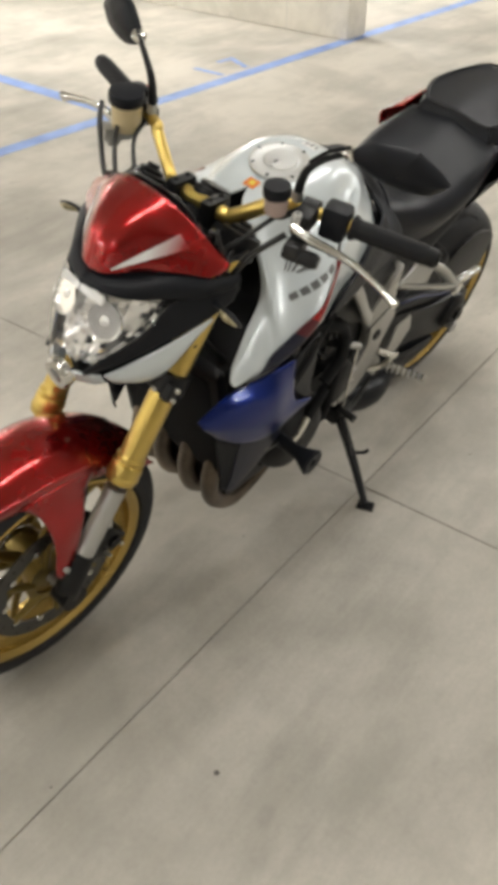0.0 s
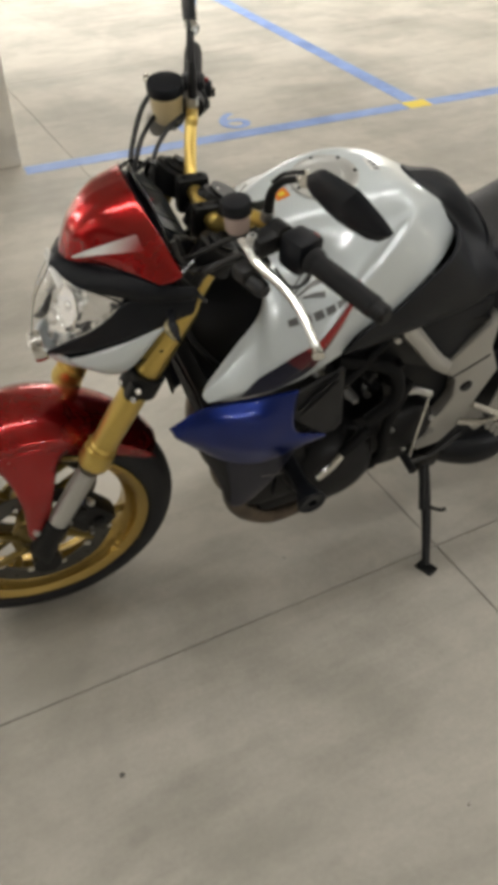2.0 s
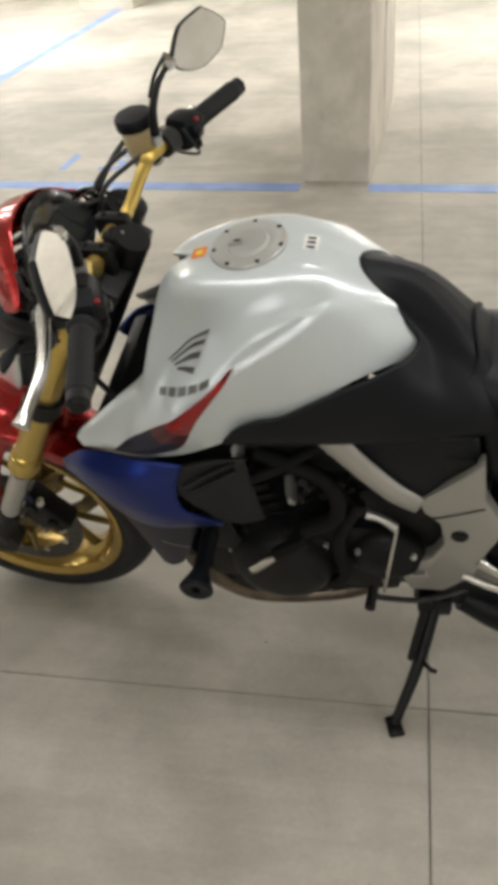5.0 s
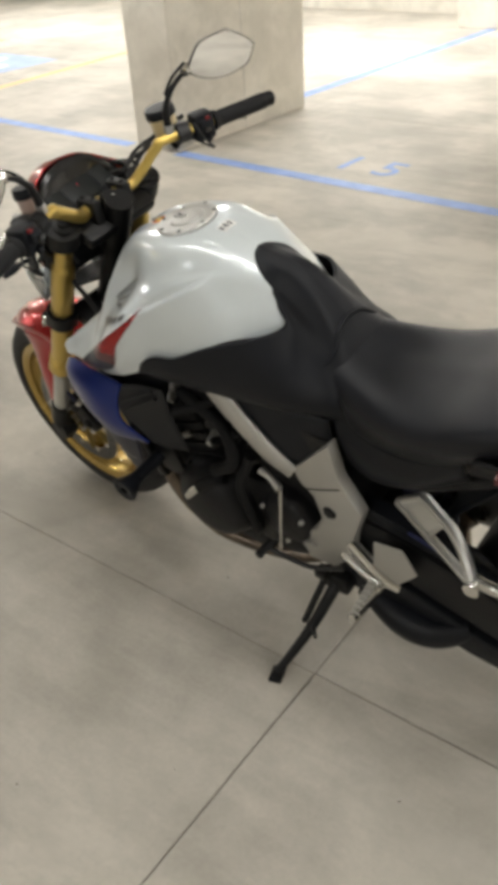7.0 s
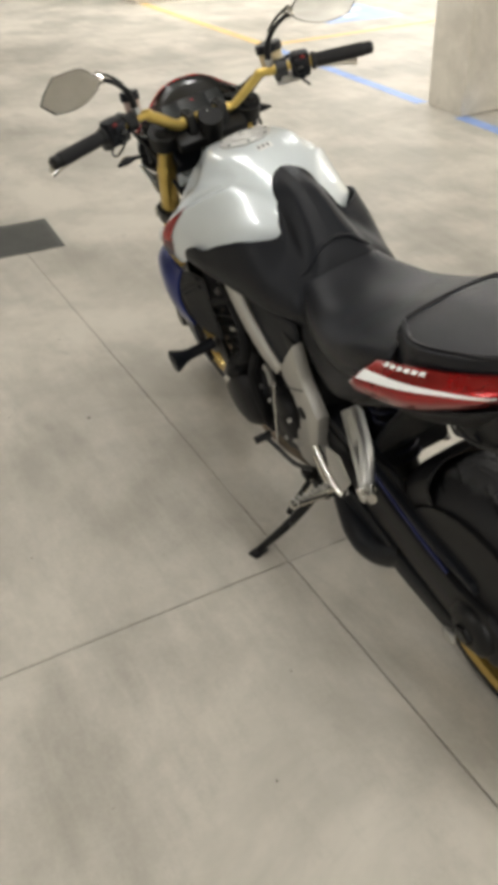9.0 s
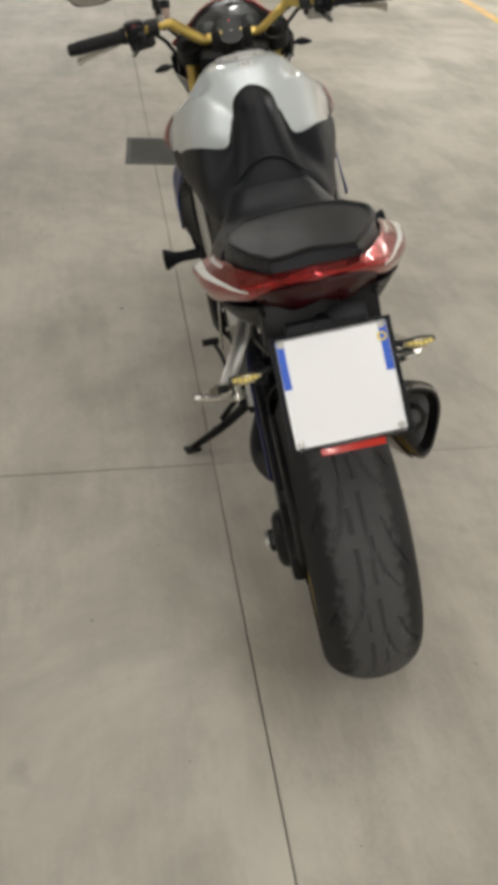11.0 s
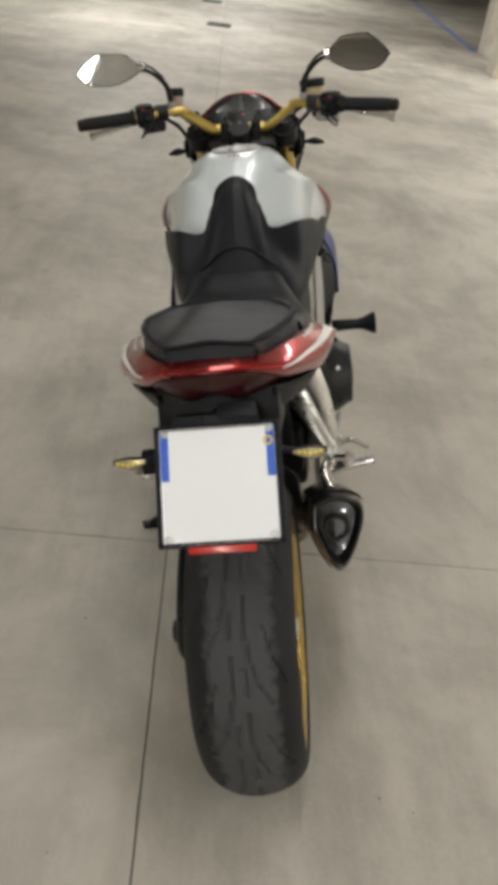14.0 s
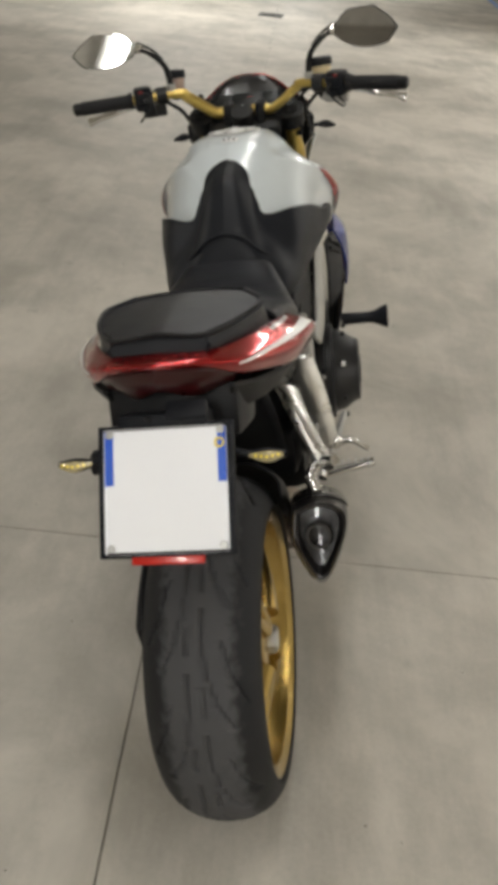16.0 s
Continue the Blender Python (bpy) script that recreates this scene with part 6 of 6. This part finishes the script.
def frame_parts():
    for s in (1, -1):
        y0, y1 = 0.138 * s, 0.156 * s
        spar = [(1.02, 0.79), (0.87, 0.785), (0.80, 0.77), (0.69, 0.74), (0.60, 0.72), (0.62, 0.66), (0.71, 0.60), (0.83, 0.66), (0.98, 0.72)]
        fr = part("frame_spar", plate(spar, 0.118 * s, 0.146 * s, 0.008), MATT, bike, "black alloy frame spar")
        # bright brace: thin bowed strip
        a = [(0.862, 0.182 * s, 0.783), (0.812, 0.184 * s, 0.722), (0.752, 0.180 * s, 0.648), (0.704, 0.170 * s, 0.604)]
        b = [(0.832, 0.166 * s, 0.800), (0.786, 0.168 * s, 0.740), (0.732, 0.165 * s, 0.672), (0.688, 0.160 * s, 0.628)]
        part("brace_strip", skin([a, b], 24, 3), PLATE, fr, "silver strip along the frame", solid=0.010 * s)
        plate_out = [(0.700, 0.622), (0.598, 0.734), (0.588, 0.640), (0.545, 0.556), (0.575, 0.470), (0.590, 0.395), (0.640, 0.335), (0.705, 0.330), (0.722, 0.372), (0.712, 0.415), (0.668, 0.452), (0.650, 0.500), (0.660, 0.560), (0.690, 0.590)]
        pv = part("pivot_plate", plate(plate_out, 0.128 * s, 0.160 * s, 0.006), PLATE, bike, "silver-painted swingarm pivot plate")
        part("pivot_cap", lathe([(0, 0.004), (0.013, 0.003), (0.016, 0.0), (0.016, -0.01), (0, -0.01)], (0.624, 0.162 * s, 0.530), (0, s, 0), 20), MATT, pv)
        part("oval_boss", tube([(0.700, 0.161 * s, 0.388), (0.676, 0.161 * s, 0.396)], 0.016, 14, 3, flat=0.45), PLATE, pv)
        part("plate_seam", tube([(0.694, 0.161 * s, 0.570), (0.640, 0.161 * s, 0.592), (0.588, 0.161 * s, 0.618)], 0.0016, 6, 8), MATT, pv)
        # rider peg
        base = Vector((0.530, 0.150 * s, 0.372))
        hang = plate([(0.60, 0.47), (0.53, 0.395), (0.50, 0.345), (0.53, 0.325), (0.56, 0.36), (0.615, 0.41)], 0.140 * s, 0.154 * s, 0.004)
        hg = part("peg_hanger", hang, PLATE, bike, "silver alloy footpeg hanger")
        heel = plate([(0.530, 0.415), (0.520, 0.505), (0.455, 0.515), (0.425, 0.455), (0.478, 0.385)], 0.162 * s, 0.167 * s, 0.003)
        part("heel_guard", heel, PLATE, hg, "brushed alloy heel guard")
        part("peg_arm", tube([(0.585, 0.160 * s, 0.455), (0.505, 0.172 * s, 0.402), (0.470, 0.168 * s, 0.385)], 0.010, 10, 12), CHROME, hg)
        part("peg_arm", tube([(0.610, 0.158 * s, 0.400), (0.540, 0.172 * s, 0.385), (0.480, 0.168 * s, 0.385)], 0.009, 10, 12), CHROME, hg)
        tip = Vector((0.508, 0.285 * s, 0.398))
        pg = part("footpeg", rod(base + Vector((-0.02, 0.02 * s, 0.0)), tip, 0.011, 0.010, 14), CHROME, hg, "knurled alloy footpeg")
        for k in range(7):
            p = base.lerp(tip, 0.25 + 0.11 * k)
            part("ridge", lathe([(0.010, -0.002), (0.0125, -0.001), (0.0125, 0.001), (0.010, 0.002)], p, tip - base, 14), SILVER, pg)
        # pillion hanger: two legs that meet at the peg
        A, B, C = (0.485, 0.112 * s, 0.590), (0.425, 0.118 * s, 0.640), (0.290, 0.192 * s, 0.552)
        m1 = (0.37, 0.160 * s, 0.565)
        m2 = (0.345, 0.150 * s, 0.610)
        metal = SILVER if s > 0 else BRIGHT
        ph = part("pillion_hanger", tube([A, m1, C], [0.016, 0.014, 0.018] if s > 0 else [0.026, 0.024, 0.022], 14, 16, flat=0.55), metal, bike, "cast alloy pillion footrest hanger")
        part("hanger_leg", tube([B, m2, C], [0.018, 0.018, 0.018] if s > 0 else [0.030, 0.026, 0.022], 14, 16, flat=0.55), metal, ph)
        ca, cb = curve([A, m1, C], 15), curve([B, m2, C], 15)
        cut = 15 if s < 0 else 6
        part("hanger_web", grid_mesh([[p.lerp(q, f / 4) for f in range(5)] for p, q in zip(ca[:cut], cb[:cut])]), metal, ph, "", None, solid=0.008)
        part("hanger_bridge", tube([A, B], 0.011, 10, 4), metal, ph)
        part("hanger_knuckle", lathe([(0, 0.018), (0.016, 0.016), (0.019, 0.0), (0.016, -0.016), (0, -0.018)], C, (0, s, 0), 18), CHROME, ph)
        peg = part("pillion_peg", tube([(0.295, 0.185 * s, 0.556), (0.250, 0.205 * s, 0.585), (0.225, 0.215 * s, 0.600)], [0.012, 0.012, 0.010], 12, 10), CHROME, ph, "folded pillion footpeg")
        for k in range(4):
            part("hanger_bolt", bolt((0.30 - 0.006 * k, 0.200 * s, 0.535 + 0.012 * k), (0, s, 0), 0.006), CHROME, ph)
        part("subframe_rail", tube([(0.62, 0.10 * s, 0.66), (0.45, 0.108 * s, 0.66), (0.28, 0.10 * s, 0.745), (0.10, 0.085 * s, 0.82)], 0.014, 12, 26), MATT, bike, "black subframe rail")
    a = [(0.575, -0.104, 0.650), (0.560, -0.112, 0.560), (0.552, -0.138, 0.470), (0.550, -0.168, 0.430)]
    b = [(0.566, -0.142, 0.650), (0.552, -0.160, 0.562), (0.540, -0.180, 0.474), (0.540, -0.188, 0.430)]
    c = [(0.575, -0.156, 0.648), (0.566, -0.180, 0.564), (0.556, -0.193, 0.480), (0.552, -0.198, 0.430)]
    br = part("peg_bracket", skin([a, b, c], 20, 9), BRIGHT, bike, "bright cast alloy footpeg bracket", solid=0.010)
    part("bracket_eye", lathe([(0, 0.012), (0.012, 0.011), (0.017, 0.004), (0.017, -0.02), (0, -0.02)], (0.548, -0.200, 0.430), (-0.3, -1, 0), 18), CHROME, br)
    part("pedal_lever", tube([(0.55, -0.205, 0.425), (0.545, -0.235, 0.435), (0.540, -0.272, 0.412)], [0.008, 0.007, 0.006], 10, 14), CHROME, br)
    part("inner_guard", skin([[(0.46, 0, 0.45), (0.375, 0, 0.60), (0.24, 0, 0.77)], [(0.46, 0.098, 0.47), (0.375, 0.100, 0.60), (0.24, 0.098, 0.77)]], 14, 6, True), PLASTIC, bike, "black inner mudguard under the tail", solid=0.004)
    # gear linkage on the left
    gl = part("gear_pedal", tube([(0.60, 0.175, 0.375), (0.68, 0.190, 0.345), (0.745, 0.200, 0.355), (0.775, 0.215, 0.385)], [0.007, 0.006, 0.006, 0.006], 10, 24), CASTING, bike, "dark gear pedal with bright linkage")
    part("pedal_rubber", rod((0.775, 0.200, 0.388), (0.778, 0.245, 0.388), 0.010), GRIP, gl)
    part("link_rod", rod((0.755, 0.195, 0.372), (0.735, 0.172, 0.555), 0.0038), CHROME, gl)
    part("link_arm", tube([(0.735, 0.175, 0.560), (0.765, 0.165, 0.572), (0.790, 0.160, 0.575)], [0.009, 0.008, 0.010], 10, 10), SILVER, gl)
    part("brake_pedal", tube([(0.60, -0.175, 0.375), (0.68, -0.190, 0.345), (0.77, -0.215, 0.375)], 0.008, 10, 20), SILVER, bike, "silver rear brake pedal")
    # swingarm on the left, with guard and chain
    up = [(0.630, 0.505), (0.50, 0.500), (0.36, 0.455), (0.20, 0.400), (0.09, 0.385), (0.02, 0.392), (-0.045, 0.350), (-0.050, 0.285), (0.0, 0.240), (0.07, 0.235), (0.22, 0.280), (0.40, 0.330), (0.56, 0.385), (0.640, 0.420)]
    sw = part("swingarm", plate(up, 0.100, 0.132, 0.014), SATIN, bike, "black single-sided swingarm")
    part("swingarm_bridge", block((0.16, 0.24, 0.11), moved(0.53, 0.0, 0.44, 0, 18, 0), 0.03), SATIN, sw)
    part("axle_ring", lathe([(0.0, 0.020), (0.045, 0.018), (0.058, 0.010), (0.062, 0.0), (0.062, -0.03), (0, -0.03)], (REAR.x, 0.136, REAR.z), (0, 1, 0), 36), MATT, sw)
    part("axle_nut", lathe([(0, 0.014), (0.020, 0.014), (0.024, 0.010), (0.024, 0.0), (0, 0.0)], (REAR.x, 0.152, REAR.z), (0, 1, 0), 6), MATT, sw)
    part("stand_bobbin", lathe([(0, 0.024), (0.020, 0.022), (0.020, 0.016), (0.010, 0.012), (0.010, -0.004), (0, -0.004)], (0.085, 0.152, 0.285), (0, 1, 0), 20), SILVER, sw, "alloy stand bobbin")
    guard = [(0.62, 0.56), (0.42, 0.525), (0.22, 0.465), (0.06, 0.440), (0.05, 0.415), (0.22, 0.435), (0.42, 0.490), (0.62, 0.520)]
    part("chain_guard", plate(guard, 0.088, 0.128, 0.005), PLASTIC, sw, "black chain guard")
    wing = [(REAR.x + 0.262 * math.cos(radians(a)), REAR.z + 0.262 * math.sin(radians(a))) for a in range(40, 131, 10)] + [(-0.10, 0.40), (-0.04, 0.31), (0.08, 0.30), (0.24, 0.33), (0.40, 0.39), (0.47, 0.46), (0.44, 0.53), (0.33, 0.53)]
    part("hugger_side", plate(wing, 0.098, 0.114, 0.007), SATIN, sw, "black guard beside the rear wheel")
    part("chamber_cover", tube([(0.60, 0.10, 0.235), (0.50, 0.115, 0.205), (0.42, 0.115, 0.205), (0.33, 0.105, 0.265)], [0.05, 0.068, 0.062, 0.03], 18, 22, flat=0.7), PLASTIC, bike, "black cover over the exhaust chamber")
    low = [(0.70, 0.235), (0.52, 0.235), (0.34, 0.190), (0.18, 0.175), (0.10, 0.20), (0.10, 0.235), (0.30, 0.265), (0.50, 0.33), (0.68, 0.36)]
    part("lower_guard", plate(low, 0.085, 0.130, 0.01), PLASTIC, sw, "black lower chain cover")
    n = 46
    bm = bmesh.new()
    for k in range(n):
        f = k / (n - 1)
        for z0, z1 in ((0.49, 0.418), (0.37, 0.212)):
            x, z = 0.72 + (REAR.x - 0.72) * f, z0 + (z1 - z0) * f
            block((0.012, 0.012 if k % 2 else 0.016, 0.010), moved(x, 0.100, z, 0, 6, 0), 0, bm)
    part("chain", bm, MATT, bike, "drive chain")["kind"] = "stuff"
    # hugger over the rear tyre
    def hp(a, r, y):
        return (REAR.x + r * math.cos(radians(a)), y, REAR.z + r * math.sin(radians(a)))
    A = [10, 24, 38, 50, 60]
    part("rear_hugger", skin([[hp(a, 0.338, 0) for a in A], [hp(a, 0.334, 0.06) for a in A], [hp(a, 0.305, 0.105) for a in A], [hp(a, 0.265, 0.112) for a in A]], 26, 14, True), SATIN, bike, "black rear hugger", solid=0.004)
    part("shock_absorber", tube([(0.46, 0, 0.36), (0.53, 0, 0.66)], 0.03, 18, 5), MATT, bike, "rear shock absorber")
    sp = []
    for k in range(81):
        a = 2 * math.pi * k / 10
        f = k / 80
        sp.append((0.47 + 0.055 * f + 0.040 * math.cos(a), 0.040 * math.sin(a), 0.41 + 0.20 * f))
    part("shock_spring", tube(sp, 0.006, 8, 240), NAVY, bike, "dark blue shock spring")
    part("reservoir_hose", tube([(0.46, 0.130, 0.530), (0.36, 0.135, 0.510), (0.22, 0.136, 0.455), (0.12, 0.136, 0.425)], 0.004, 8, 24), DARKBLUE, bike)
    # side stand
    piv, foot = Vector((0.655, 0.148, 0.252)), bike.matrix_world.inverted() @ Vector((0.050, 0.050, 0.010))
    bm = block((0.07, 0.05, 0.06), moved(0.655, 0.135, 0.262), 0.012)
    st = part("side_stand", tube([piv, piv.lerp(foot, 0.5) + Vector((-0.006, 0, -0.004)), foot], [0.015, 0.0125, 0.010], 12, 16), MATT, bike, "black side stand, folded out")
    part("stand_bracket", bm, MATT, st)
    part("stand_foot", block((0.032, 0.048, 0.010), moved(foot.x, foot.y + 0.004, foot.z - 0.006, 12.8, 0, 20), 0.004), MATT, st)
    part("stand_tang", tube([piv.lerp(foot, 0.42), piv.lerp(foot, 0.45) + Vector((-0.028, 0.020, 0.004)), piv.lerp(foot, 0.45) + Vector((-0.038, 0.030, 0.016))], 0.005, 8, 10), MATT, st)
    part("stand_spring", tube([piv + Vector((0.020, 0.02, 0.02)), piv.lerp(foot, 0.45) + Vector((0.012, 0.004, 0.006))], 0.008, 10, 6), MATT, st)
    part("stand_switch", block((0.03, 0.03, 0.025), moved(0.675, 0.165, 0.300), 0.006), MATT, st)
    # silencer on the right: stubby, three-sided with rounded corners
    ring = [(-0.048, 0.050), (0.0, 0.066), (0.050, 0.050), (0.054, 0.0), (0.018, -0.082), (-0.012, -0.086), (-0.050, -0.012)]
    ring = [(-a, b) for a, b in ring]
    back, front = Vector((0.115, -0.180, 0.512)), Vector((0.470, -0.150, 0.300))
    d = (back - front).normalized()
    side = Vector((0, 1, 0))
    upv = d.cross(side) * -1
    if upv.z < 0:
        upv = -upv
    loop = curve([Vector((a, b, 0)) for a, b in ring + [ring[0]]], 43)[:-1]
    rows = []
    for f, sc in ((0.0, 0.45), (0.10, 0.72), (0.35, 0.95), (0.80, 1.0), (0.955, 0.97), (1.0, 0.88), (0.995, 0.80), (0.955, 0.75), (0.890, 0.68), (0.880, 0.02)):
        p = front.lerp(back, f)
        rows.append([p + side * v.x * sc + upv * v.y * sc for v in loop])
    can = part("silencer", tidy(grid_mesh(rows, close=True)), CARBON, bike, "stubby black triangular silencer", smooth=50)
    pipe = part("outlet", lathe([(0.019, 0.0), (0.024, 0.0), (0.026, -0.004), (0.026, -0.05), (0.019, -0.05)], back - upv * 0.006 - d * 0.022, d, 28, closed=True), SHIELD, can, "dark outlet pipe")
    part("bore", lathe([(0, -0.030), (0.0195, -0.030), (0.0195, -0.034), (0, -0.034)], back - upv * 0.006 - d * 0.022, d, 20), HOSE, pipe)
    rows = [[front.lerp(back, f) + side * v.x * sc + upv * v.y * sc for v in loop[30:] + loop[:14]] for f, sc in ((0.30, 0.99), (0.55, 1.03), (0.86, 1.04), (0.90, 1.02))]
    part("heat_shield", grid_mesh(rows), SHIELD, can, "smoked heat shield", solid=0.002)
    part("can_strap", tube([back.lerp(front, 0.22) + upv * 0.07, back.lerp(front, 0.24) + upv * 0.10 + Vector((0, 0.01, 0)), (0.292, -0.180, 0.552)], [0.014, 0.011, 0.013], 12, 12), CHROME, can)
    part("link_pipe", tube([(0.48, -0.08, 0.24), (0.50, -0.13, 0.26), front], [0.036, 0.034, 0.034], 18, 16), STEEL, can)


frame_parts()
